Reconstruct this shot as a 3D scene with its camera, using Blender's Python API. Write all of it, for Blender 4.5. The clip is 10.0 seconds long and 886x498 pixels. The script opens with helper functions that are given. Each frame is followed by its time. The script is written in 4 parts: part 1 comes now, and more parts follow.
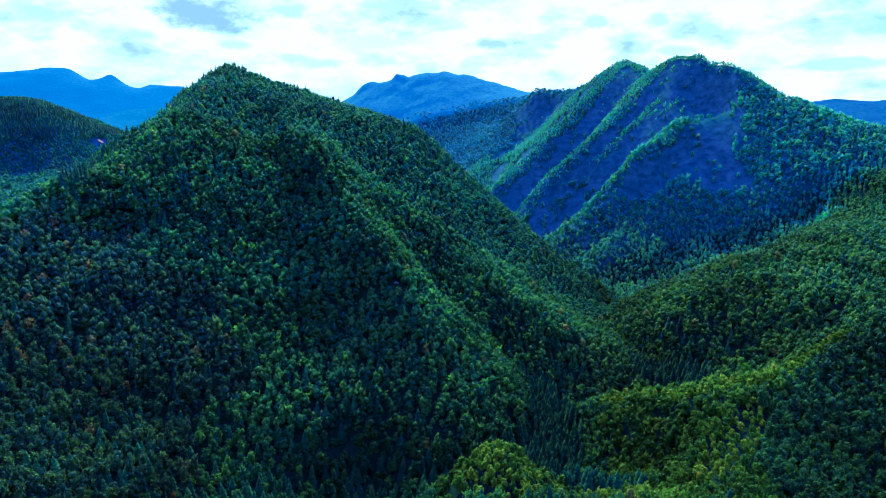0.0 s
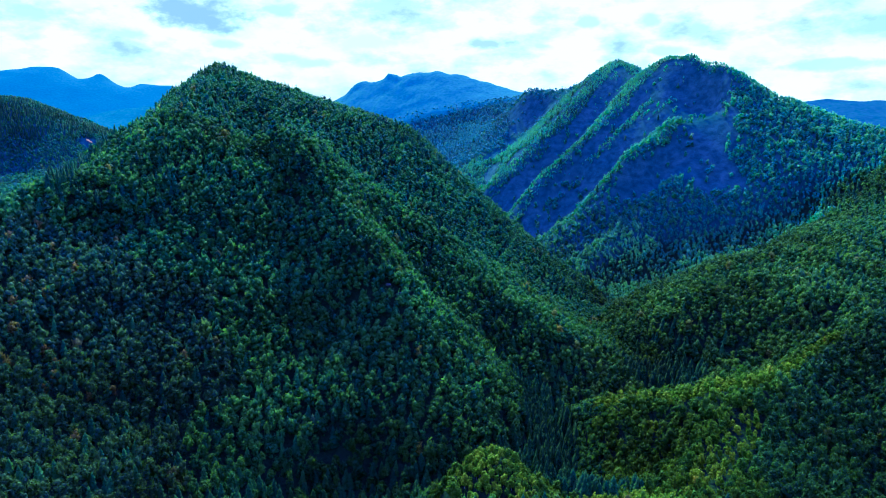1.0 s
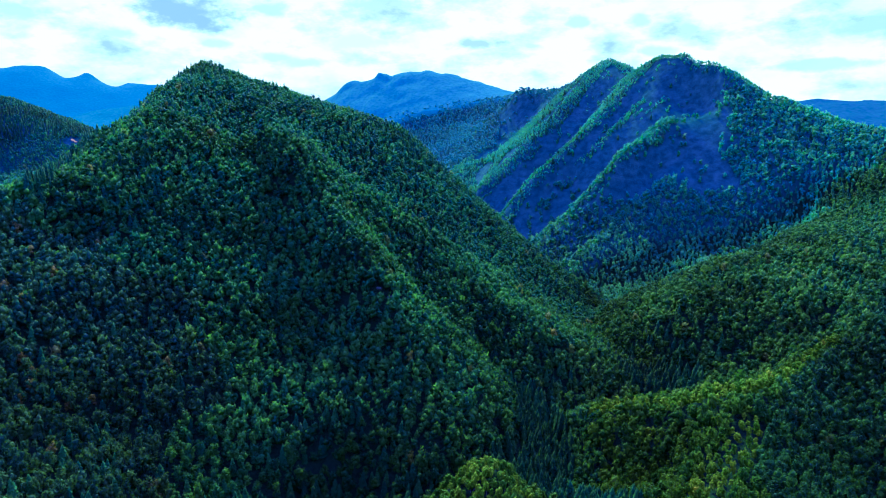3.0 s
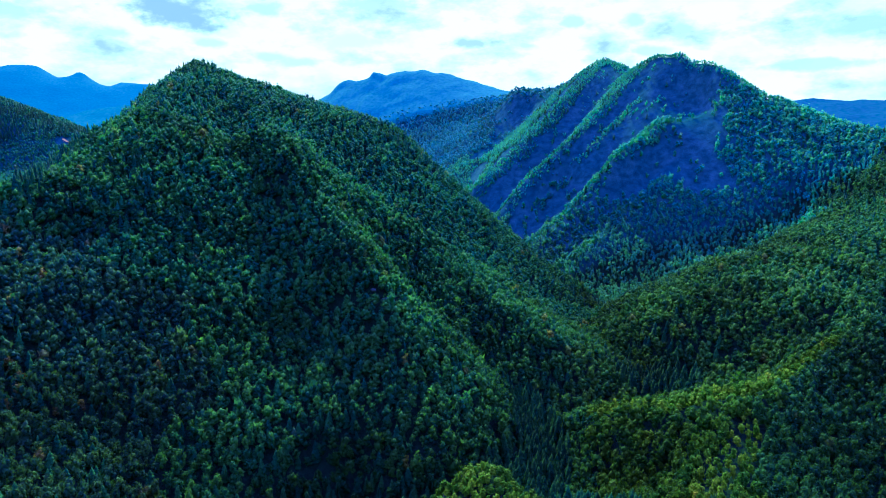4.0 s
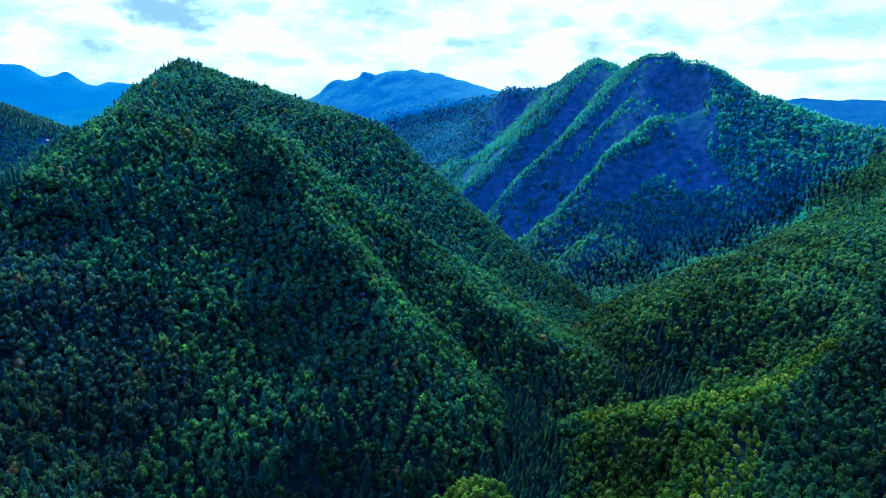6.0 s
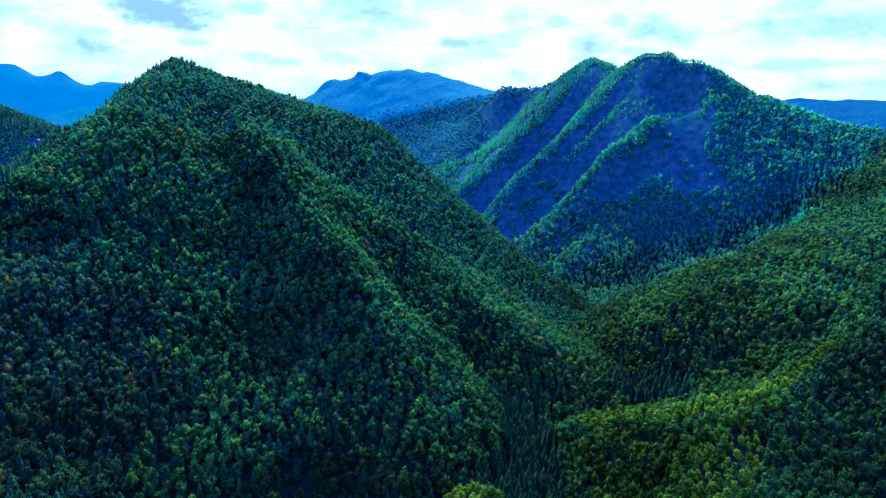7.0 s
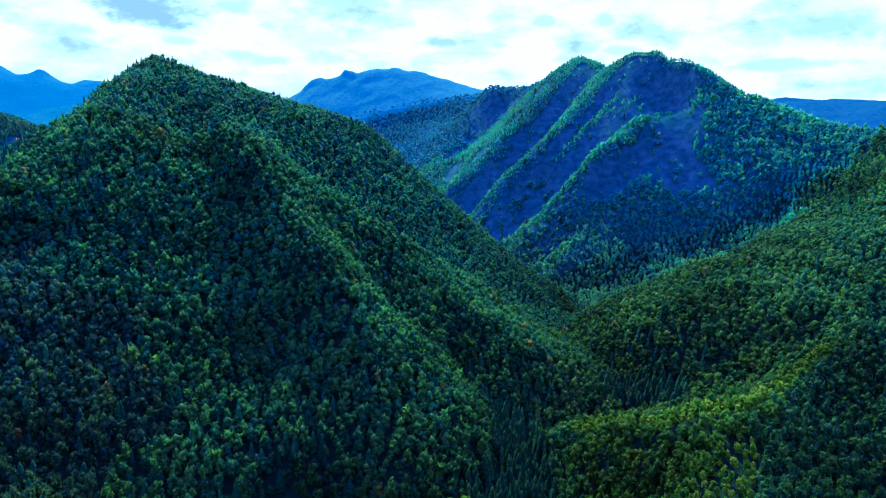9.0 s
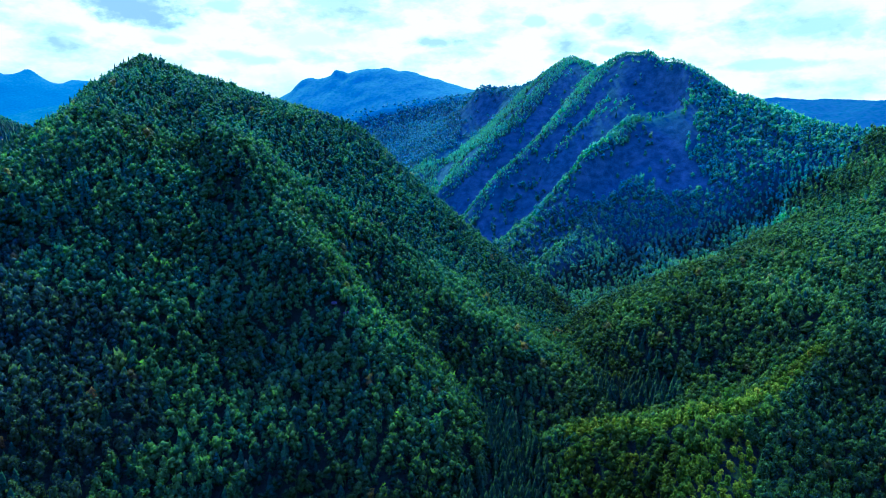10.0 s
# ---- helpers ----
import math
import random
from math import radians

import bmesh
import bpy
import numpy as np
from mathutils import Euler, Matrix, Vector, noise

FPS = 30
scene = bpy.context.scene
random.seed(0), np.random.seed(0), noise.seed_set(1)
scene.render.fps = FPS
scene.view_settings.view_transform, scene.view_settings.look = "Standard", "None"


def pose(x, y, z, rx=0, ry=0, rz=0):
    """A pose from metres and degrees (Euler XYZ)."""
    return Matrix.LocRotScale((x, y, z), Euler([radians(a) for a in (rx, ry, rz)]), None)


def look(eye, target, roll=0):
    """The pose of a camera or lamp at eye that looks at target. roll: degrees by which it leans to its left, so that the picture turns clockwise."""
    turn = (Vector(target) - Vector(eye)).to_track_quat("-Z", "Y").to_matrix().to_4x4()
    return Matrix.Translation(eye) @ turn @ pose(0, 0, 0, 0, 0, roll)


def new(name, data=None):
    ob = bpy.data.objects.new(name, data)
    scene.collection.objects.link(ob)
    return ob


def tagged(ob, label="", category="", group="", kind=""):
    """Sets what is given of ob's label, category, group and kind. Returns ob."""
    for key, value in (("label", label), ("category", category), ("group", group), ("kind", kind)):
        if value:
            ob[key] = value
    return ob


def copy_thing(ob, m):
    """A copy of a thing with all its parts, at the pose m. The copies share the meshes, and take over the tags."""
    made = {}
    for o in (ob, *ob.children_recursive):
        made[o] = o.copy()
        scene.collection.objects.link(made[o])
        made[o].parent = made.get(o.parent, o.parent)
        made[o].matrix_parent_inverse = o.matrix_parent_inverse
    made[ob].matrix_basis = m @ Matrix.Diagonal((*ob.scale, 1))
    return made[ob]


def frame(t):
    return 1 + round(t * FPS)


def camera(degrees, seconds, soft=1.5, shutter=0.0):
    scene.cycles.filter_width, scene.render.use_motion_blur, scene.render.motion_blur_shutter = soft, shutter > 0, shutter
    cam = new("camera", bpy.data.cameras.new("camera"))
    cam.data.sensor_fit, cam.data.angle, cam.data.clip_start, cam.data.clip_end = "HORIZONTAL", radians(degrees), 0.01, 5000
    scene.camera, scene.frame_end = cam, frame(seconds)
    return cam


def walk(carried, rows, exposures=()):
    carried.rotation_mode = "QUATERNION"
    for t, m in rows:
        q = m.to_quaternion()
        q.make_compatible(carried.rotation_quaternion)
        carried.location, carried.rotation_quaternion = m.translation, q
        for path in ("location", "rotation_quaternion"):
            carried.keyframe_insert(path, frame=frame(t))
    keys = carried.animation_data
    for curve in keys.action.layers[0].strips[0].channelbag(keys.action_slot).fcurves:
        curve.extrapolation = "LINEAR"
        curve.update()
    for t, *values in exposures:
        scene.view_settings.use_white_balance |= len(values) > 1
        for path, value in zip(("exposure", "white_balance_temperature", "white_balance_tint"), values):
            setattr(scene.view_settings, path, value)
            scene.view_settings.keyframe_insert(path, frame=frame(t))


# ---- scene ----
cam = camera(65.5, 10.0, soft=1.0)
EYE = 330.0
ROWS = [
    (0.0, 2.46, -42.90, 0.28, 2.218, -9.774, 0.024),
    (0.5, 2.07, -38.57, 0.19, 1.870, -9.766, 0.001),
    (1.0, 1.71, -34.26, 0.11, 1.580, -9.785, -0.015),
    (1.5, 1.39, -29.94, 0.05, 1.360, -9.788, -0.016),
    (2.0, 1.11, -25.64, 0.00, 1.179, -9.792, -0.031),
    (2.5, 0.85, -21.34, -0.03, 1.009, -9.793, -0.034),
    (4.0, 0.24, -8.50, -0.07, 0.405, -9.836, -0.014),
    (4.5, 0.08, -4.24, -0.06, 0.189, -9.834, -0.009),
    (5.0, -0.07, 0.02, -0.05, 0.000, -9.838, 0.000),
    (5.5, -0.19, 4.26, -0.03, -0.204, -9.839, 0.008),
    (7.0, -0.52, 16.95, 0.07, -0.754, -9.848, -0.012),
    (7.5, -0.61, 21.16, 0.11, -0.961, -9.846, -0.003),
    (8.0, -0.70, 25.36, 0.15, -1.181, -9.868, -0.001),
    (8.5, -0.80, 29.55, 0.20, -1.481, -9.885, -0.004),
    (9.0, -0.90, 33.73, 0.24, -1.819, -9.918, -0.025),
    (9.5, -1.00, 37.90, 0.29, -2.191, -9.906, -0.013),
    (10.0, -1.11, 42.06, 0.33, -2.533, -9.915, 0.018),
]
walk(cam, [(t, pose(x, y, EYE + z, 90 + pitch, roll, yaw)) for t, x, y, z, yaw, pitch, roll in ROWS],
     exposures=[(0.0, 1.52, 4020, 19), (10.0, 1.52, 4020, 19)])

# ---- light ----
SUN_AZ, SUN_EL = -9.0, 38.0          # degrees from straight ahead (left: minus), above the horizon


def sky_world():
    world = bpy.data.worlds.new("sky")
    scene.world = world
    world.use_nodes = True
    nt = world.node_tree
    nt.nodes.clear()
    N = lambda kind, **kw: node(nt, kind, **kw)
    out, bg = N("ShaderNodeOutputWorld"), N("ShaderNodeBackground")
    coord = N("ShaderNodeTexCoord")
    sky = N("ShaderNodeTexSky")
    sky.sky_type, sky.sun_disc = "NISHITA", False
    sky.sun_elevation, sky.sun_rotation = radians(SUN_EL), radians(SUN_AZ)
    sky.altitude, sky.air_density, sky.dust_density, sky.ozone_density = 800, 1.0, 0.6, 2.0
    clear = N("ShaderNodeMix", data_type="RGBA", blend_type="MULTIPLY")
    clear.inputs[0].default_value = 1.0
    link(nt, sky.outputs[0], clear.inputs[6])
    # the open sky deepens from a milky horizon to the zenith
    height, deep = N("ShaderNodeSeparateXYZ"), N("ShaderNodeMapRange", interpolation_type="SMOOTHSTEP")
    link(nt, coord.outputs["Generated"], height.inputs[0])
    deep.inputs[1].default_value, deep.inputs[2].default_value = 0.12, 0.5
    link(nt, height.outputs["Z"], deep.inputs[0])
    depth = N("ShaderNodeMix", data_type="RGBA")
    depth.inputs[6].default_value, depth.inputs[7].default_value = (0.50, 0.75, 0.52, 1), (0.49, 0.232, 0.88, 1)
    link(nt, deep.outputs[0], depth.inputs[0])
    link(nt, depth.outputs[2], clear.inputs[7])
    # bright cloud deck, flattened towards the horizon, with thin pale-blue gaps
    def noise_at(scale, detail, rough, stretch, place):
        move, n = N("ShaderNodeMapping"), N("ShaderNodeTexNoise")
        move.inputs["Scale"].default_value, move.inputs["Location"].default_value = stretch, place
        link(nt, coord.outputs["Generated"], move.inputs[0])
        link(nt, move.outputs[0], n.inputs["Vector"])
        n.inputs["Scale"].default_value, n.inputs["Detail"].default_value, n.inputs["Roughness"].default_value = scale, detail, rough
        return n.outputs[0]

    def stops(source, *rows):
        ramp = N("ShaderNodeValToRGB")
        for e, (at, c) in zip(list(ramp.color_ramp.elements) + [ramp.color_ramp.elements.new(0.5) for _ in rows[2:]], rows):
            e.position, e.color = at, (*c, 1)
        link(nt, source, ramp.inputs[0])
        return ramp.outputs[0]

    white = stops(noise_at(8.0, 8.0, 0.62, (1.0, 1.0, 2.1), (0.6, 0.2, 0.1)), (0.36, (0.43, 0.49, 0.285)), (0.50, (0.51, 0.52, 0.315)))
    # thick blue-grey bellies inside the white, broken at their edges
    belly = stops(noise_at(13.0, 8.0, 0.58, (0.9, 0.9, 2.0), (3.1, 1.7, 0.4)), (0.48, (0, 0, 0)), (0.70, (0.85, 0.85, 0.85)))
    ragged = noise_at(22.0, 7.0, 0.6, (1.0, 1.0, 2.0), (1.3, 0.4, 2.2))

    def calc(operation, a, b):
        n = N("ShaderNodeMath", operation=operation)
        for k, v in enumerate((a, b)):
            if isinstance(v, float):
                n.inputs[k].default_value = v
            else:
                link(nt, v, n.inputs[k])
        return n.outputs[0]

    def bank(cx, cz, wide, high, dark):
        """A lone grey cloud: its place left or right and up, and its half width and height."""
        u, v = calc("DIVIDE", calc("SUBTRACT", height.outputs["X"], cx), wide), calc("DIVIDE", calc("SUBTRACT", height.outputs["Z"], cz), high)
        d = calc("POWER", calc("ADD", calc("MULTIPLY", u, u), calc("MULTIPLY", v, v)), 0.5)
        d = calc("ADD", d, calc("MULTIPLY", calc("SUBTRACT", ragged, 0.5), 2.6))
        soft = N("ShaderNodeMapRange", interpolation_type="SMOOTHSTEP")
        soft.inputs[1].default_value, soft.inputs[2].default_value = 1.15, 0.35
        soft.inputs[3].default_value, soft.inputs[4].default_value = 0.0, dark
        link(nt, d, soft.inputs[0])
        return soft.outputs[0]

    for cx, cz, wide, high, dark in ((-0.346, 0.152, 0.085, 0.024, 0.95), (-0.10, 0.165, 0.06, 0.014, 0.6), (-0.52, 0.14, 0.05, 0.014, 0.6), (0.036, 0.12, 0.045, 0.011, 0.75),
                                     (0.304, 0.128, 0.028, 0.014, 0.6), (0.50, 0.125, 0.05, 0.018, 0.6), (0.46, 0.08, 0.09, 0.008, 0.55), (-0.21, 0.09, 0.03, 0.009, 0.5),
                                     (-0.24, 0.158, 0.035, 0.012, 0.6), (-0.43, 0.12, 0.036, 0.010, 0.55), (-0.246, 0.097, 0.028, 0.008, 0.5), (-0.32, 0.112, 0.022, 0.007, 0.5), (0.167, 0.144, 0.018, 0.010, 0.55),
                                     (0.248, 0.143, 0.02, 0.012, 0.55), (0.27, 0.104, 0.028, 0.007, 0.5), (0.107, 0.114, 0.018, 0.007, 0.5), (0.535, 0.113, 0.02, 0.014, 0.6), (-0.13, 0.12, 0.07, 0.014, 0.3)):
        belly = calc("MAXIMUM", belly, bank(cx, cz, wide, high, dark))
    shade = N("ShaderNodeMix", data_type="RGBA")
    shade.inputs[7].default_value = (0.165, 0.212, 0.172, 1)
    link(nt, belly, shade.inputs[0])
    link(nt, white, shade.inputs[6])
    # the deck closes up towards the horizon and opens overhead
    deck = N("ShaderNodeMapRange", interpolation_type="SMOOTHSTEP")
    deck.inputs[1].default_value, deck.inputs[2].default_value = 0.22, 0.55
    deck.inputs[3].default_value, deck.inputs[4].default_value = 1.0, 0.2
    link(nt, height.outputs["Z"], deck.inputs[0])
    # clouds are bright towards the sun and dull away from it
    sunward = N("ShaderNodeVectorMath", operation="DOT_PRODUCT")
    sunward.inputs[1].default_value = (math.sin(radians(SUN_AZ)), math.cos(radians(SUN_AZ)), 0)
    link(nt, coord.outputs["Generated"], sunward.inputs[0])
    fade = N("ShaderNodeMapRange", interpolation_type="SMOOTHSTEP")
    fade.inputs[1].default_value, fade.inputs[2].default_value = 0.45, -0.3
    fade.inputs[3].default_value, fade.inputs[4].default_value = 1.0, 0.3
    link(nt, sunward.outputs["Value"], fade.inputs[0])
    lit = N("ShaderNodeVectorMath", operation="SCALE")
    link(nt, shade.outputs[2], lit.inputs[0])
    link(nt, fade.outputs[0], lit.inputs["Scale"])
    mix = N("ShaderNodeMix", data_type="RGBA")
    link(nt, deck.outputs[0], mix.inputs[0])
    link(nt, clear.outputs[2], mix.inputs[6])
    link(nt, lit.outputs[0], mix.inputs[7])
    link(nt, mix.outputs[2], bg.inputs[0])
    bg.inputs[1].default_value = 1.0
    link(nt, bg.outputs[0], out.inputs[0])


def node(nt, kind, **kw):
    n = nt.nodes.new(kind)
    for key, value in kw.items():
        if key == "data_type":
            n.data_type = value
        elif key == "blend_type":
            n.blend_type = value
        elif key == "interpolation_type":
            n.interpolation_type = value
        elif key == "operation":
            n.operation = value
    return n


def link(nt, a, b):
    nt.links.new(a, b)


sky_world()
sun = new("sun", bpy.data.lights.new("sun", "SUN"))
sun.data.energy, sun.data.angle, sun.data.color = 4.6, radians(0.6), (0.97, 0.94, 0.20)
a, e = radians(SUN_AZ), radians(SUN_EL)
SUN_WAY = Vector((math.sin(a) * math.cos(e), math.cos(a) * math.cos(e), math.sin(e)))
sun.matrix_world = look(SUN_WAY * 3000, (0, 0, 0))


# ---- materials ----
def foliage(name, dark, mid, light, warm, rare, glow=0.32, coarse=1.0):
    """Leaves: tone differs from tree to tree and clump to clump, a few crowns have turned; light comes through."""
    m = bpy.data.materials.new(name)
    m.use_nodes = True
    nt = m.node_tree
    nt.nodes.clear()
    N = lambda kind, **kw: node(nt, kind, **kw)
    out = N("ShaderNodeOutputMaterial")
    tint, info, geo = N("ShaderNodeAttribute"), N("ShaderNodeObjectInfo"), N("ShaderNodeNewGeometry")
    tint.attribute_name = "tint"
    add = N("ShaderNodeMath", operation="ADD")
    link(nt, tint.outputs["Fac"], add.inputs[0])
    link(nt, info.outputs["Random"], add.inputs[1])
    own = N("ShaderNodeMath", operation="FRACT")
    link(nt, add.outputs[0], own.inputs[0])
    ramp = N("ShaderNodeValToRGB")
    cr = ramp.color_ramp
    cr.elements[0].position, cr.elements[0].color = 0.0, (*dark, 1)
    cr.elements[1].position, cr.elements[1].color = 0.45, (*mid, 1)
    for p, c in ((0.8, light), (1.0 - rare * 2, light), (1.0 - rare, warm), (1.0, (warm[0] * 1.05, warm[1] * 0.9, warm[2]))):
        cr.elements.new(p).color = (*c, 1)
    link(nt, own.outputs[0], ramp.inputs[0])
    # lighter and darker stands across the slope; the contrast also imitates broad shade
    patch = N("ShaderNodeTexNoise")
    patch.inputs["Scale"].default_value, patch.inputs["Detail"].default_value = 0.011, 4.0
    link(nt, geo.outputs["Position"], patch.inputs["Vector"])
    spread = N("ShaderNodeMapRange")
    spread.inputs[1].default_value, spread.inputs[2].default_value = 0.3, 0.7
    spread.inputs[3].default_value, spread.inputs[4].default_value = 0.95 - 0.47 * coarse, 0.95 + 0.43 * coarse
    link(nt, patch.outputs[0], spread.inputs[0])
    clump = N("ShaderNodeMapRange")
    clump.inputs[3].default_value, clump.inputs[4].default_value = 1 - 0.18 * coarse, 1 + 0.18 * coarse
    link(nt, geo.outputs["Random Per Island"], clump.inputs[0])
    both = N("ShaderNodeMath", operation="MULTIPLY")
    link(nt, spread.outputs[0], both.inputs[0])
    link(nt, clump.outputs[0], both.inputs[1])
    # leaf clusters within a crown
    leafy = N("ShaderNodeTexNoise")
    leafy.inputs["Scale"].default_value, leafy.inputs["Detail"].default_value = 0.75, 3.0
    link(nt, geo.outputs["Position"], leafy.inputs["Vector"])
    speck = N("ShaderNodeMapRange")
    speck.inputs[1].default_value, speck.inputs[2].default_value = 0.32, 0.68
    speck.inputs[3].default_value, speck.inputs[4].default_value = 1 - 0.32 * coarse, 1 + 0.32 * coarse
    link(nt, leafy.outputs[0], speck.inputs[0])
    mottle = N("ShaderNodeMath", operation="MULTIPLY")
    link(nt, both.outputs[0], mottle.inputs[0])
    link(nt, speck.outputs[0], mottle.inputs[1])
    rough_leaf = N("ShaderNodeBump")
    rough_leaf.inputs["Strength"].default_value, rough_leaf.inputs["Distance"].default_value = 0.9 * coarse, 1.0
    link(nt, leafy.outputs[0], rough_leaf.inputs["Height"])
    # haze put into leaf colour: the higher the wood, the paler and cooler
    where, haze_zone = N("ShaderNodeSeparateXYZ"), N("ShaderNodeMapRange")
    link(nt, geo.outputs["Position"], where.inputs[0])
    haze_zone.inputs[1].default_value, haze_zone.inputs[2].default_value = 50, 230
    link(nt, where.outputs["Z"], haze_zone.inputs[0])
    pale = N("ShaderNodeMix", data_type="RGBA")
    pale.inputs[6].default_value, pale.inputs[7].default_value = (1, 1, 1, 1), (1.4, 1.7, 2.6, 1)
    link(nt, haze_zone.outputs[0], pale.inputs[0])
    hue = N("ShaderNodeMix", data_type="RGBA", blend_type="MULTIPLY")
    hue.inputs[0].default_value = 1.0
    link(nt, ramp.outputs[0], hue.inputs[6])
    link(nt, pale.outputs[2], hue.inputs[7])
    tone = N("ShaderNodeVectorMath", operation="SCALE")
    link(nt, hue.outputs[2], tone.inputs[0])
    link(nt, mottle.outputs[0], tone.inputs["Scale"])
    leaf = N("ShaderNodeBsdfPrincipled")
    leaf.inputs["Roughness"].default_value = 0.7
    leaf.inputs["Specular IOR Level"].default_value = 0.03
    link(nt, tone.outputs[0], leaf.inputs["Base Color"])
    link(nt, rough_leaf.outputs[0], leaf.inputs["Normal"])
    through_leaf = N("ShaderNodeBsdfTranslucent")
    fresh = N("ShaderNodeMix", data_type="RGBA", blend_type="MULTIPLY")
    fresh.inputs[0].default_value = 1.0
    fresh.inputs[7].default_value = (1.5, 1.35, 0.5, 1)
    link(nt, tone.outputs[0], fresh.inputs[6])
    link(nt, fresh.outputs[2], through_leaf.inputs[0])
    mix = N("ShaderNodeMixShader")
    mix.inputs[0].default_value = glow
    link(nt, leaf.outputs[0], mix.inputs[1])
    link(nt, through_leaf.outputs[0], mix.inputs[2])
    link(nt, mix.outputs[0], out.inputs[0])
    return m


def ground_material():
    """Forest floor and undergrowth, bare limestone where the slope is steep."""
    m = bpy.data.materials.new("forest_floor")
    m.use_nodes = True
    nt = m.node_tree
    N = lambda kind, **kw: node(nt, kind, **kw)
    bsdf = nt.nodes["Principled BSDF"]
    geo = N("ShaderNodeNewGeometry")
    fine, coarse = N("ShaderNodeTexNoise"), N("ShaderNodeTexNoise")
    for n, s, d in ((fine, 0.35, 6.0), (coarse, 0.02, 5.0)):
        n.inputs["Scale"].default_value, n.inputs["Detail"].default_value = s, d
        link(nt, geo.outputs["Position"], n.inputs["Vector"])
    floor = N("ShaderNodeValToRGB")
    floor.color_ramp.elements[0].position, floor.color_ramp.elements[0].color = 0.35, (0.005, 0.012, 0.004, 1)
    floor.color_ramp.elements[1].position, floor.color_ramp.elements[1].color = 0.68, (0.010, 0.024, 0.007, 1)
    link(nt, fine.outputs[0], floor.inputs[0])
    # limestone colour holds a blue-green cast for the haze beyond the gorge
    rock = N("ShaderNodeValToRGB")
    rock.color_ramp.elements[0].position, rock.color_ramp.elements[0].color = 0.38, (0.016, 0.048, 0.032, 1)
    rock.color_ramp.elements[1].position, rock.color_ramp.elements[1].color = 0.66, (0.045, 0.102, 0.063, 1)
    split = N("ShaderNodeSeparateXYZ")
    link(nt, geo.outputs["Normal"], split.inputs[0])
    steep = N("ShaderNodeMapRange")
    steep.inputs[1].default_value, steep.inputs[2].default_value = 0.90, 0.76
    link(nt, split.outputs["Z"], steep.inputs[0])
    patchy = N("ShaderNodeMapRange")
    patchy.inputs[1].default_value, patchy.inputs[2].default_value, patchy.inputs[3].default_value = 0.42, 0.58, 0.6
    link(nt, coarse.outputs[0], patchy.inputs[0])
    bare = N("ShaderNodeMath", operation="MULTIPLY")
    link(nt, steep.outputs[0], bare.inputs[0])
    link(nt, patchy.outputs[0], bare.inputs[1])
    # the limestone band begins beyond the gorge
    where = N("ShaderNodeSeparateXYZ")
    link(nt, geo.outputs["Position"], where.inputs[0])
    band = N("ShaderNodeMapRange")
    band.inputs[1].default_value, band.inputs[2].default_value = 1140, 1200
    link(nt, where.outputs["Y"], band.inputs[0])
    cliff = N("ShaderNodeMath", operation="MULTIPLY")
    link(nt, bare.outputs[0], cliff.inputs[0])
    link(nt, band.outputs[0], cliff.inputs[1])
    broken = N("ShaderNodeTexNoise")
    broken.inputs["Scale"].default_value, broken.inputs["Detail"].default_value = 0.07, 8.0
    broken.inputs["Roughness"].default_value = 0.65
    link(nt, geo.outputs["Position"], broken.inputs["Vector"])
    link(nt, broken.outputs[0], rock.inputs[0])
    # scrub beyond the gorge, with the same haze tint in its colour
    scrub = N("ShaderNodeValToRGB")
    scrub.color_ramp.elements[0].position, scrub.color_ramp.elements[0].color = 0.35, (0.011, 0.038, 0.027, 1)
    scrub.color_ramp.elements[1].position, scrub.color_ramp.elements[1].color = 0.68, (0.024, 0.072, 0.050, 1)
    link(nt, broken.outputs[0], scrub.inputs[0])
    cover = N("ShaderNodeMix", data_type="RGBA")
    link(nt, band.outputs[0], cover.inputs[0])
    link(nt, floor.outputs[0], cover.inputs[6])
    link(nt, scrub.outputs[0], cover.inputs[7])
    mix = N("ShaderNodeMix", data_type="RGBA")
    link(nt, cliff.outputs[0], mix.inputs[0])
    link(nt, cover.outputs[2], mix.inputs[6])
    link(nt, rock.outputs[0], mix.inputs[7])
    link(nt, mix.outputs[2], bsdf.inputs["Base Color"])
    bsdf.inputs["Roughness"].default_value = 0.95
    bsdf.inputs["Specular IOR Level"].default_value = 0.0
    relief = N("ShaderNodeBump")
    relief.inputs["Strength"].default_value, relief.inputs["Distance"].default_value = 0.8, 1.5
    link(nt, fine.outputs[0], relief.inputs["Height"])
    link(nt, relief.outputs[0], bsdf.inputs["Normal"])
    return m


def bark_material():
    m = bpy.data.materials.new("bark")
    m.use_nodes = True
    nt = m.node_tree
    bsdf = nt.nodes["Principled BSDF"]
    grain, ramp = node(nt, "ShaderNodeTexNoise"), node(nt, "ShaderNodeValToRGB")
    grain.inputs["Scale"].default_value, grain.inputs["Detail"].default_value = 6.0, 5.0
    ramp.color_ramp.elements[0].color, ramp.color_ramp.elements[1].color = (0.05, 0.04, 0.03, 1), (0.16, 0.14, 0.12, 1)
    link(nt, grain.outputs[0], ramp.inputs[0])
    link(nt, ramp.outputs[0], bsdf.inputs["Base Color"])
    bsdf.inputs["Roughness"].default_value = 0.9
    return m


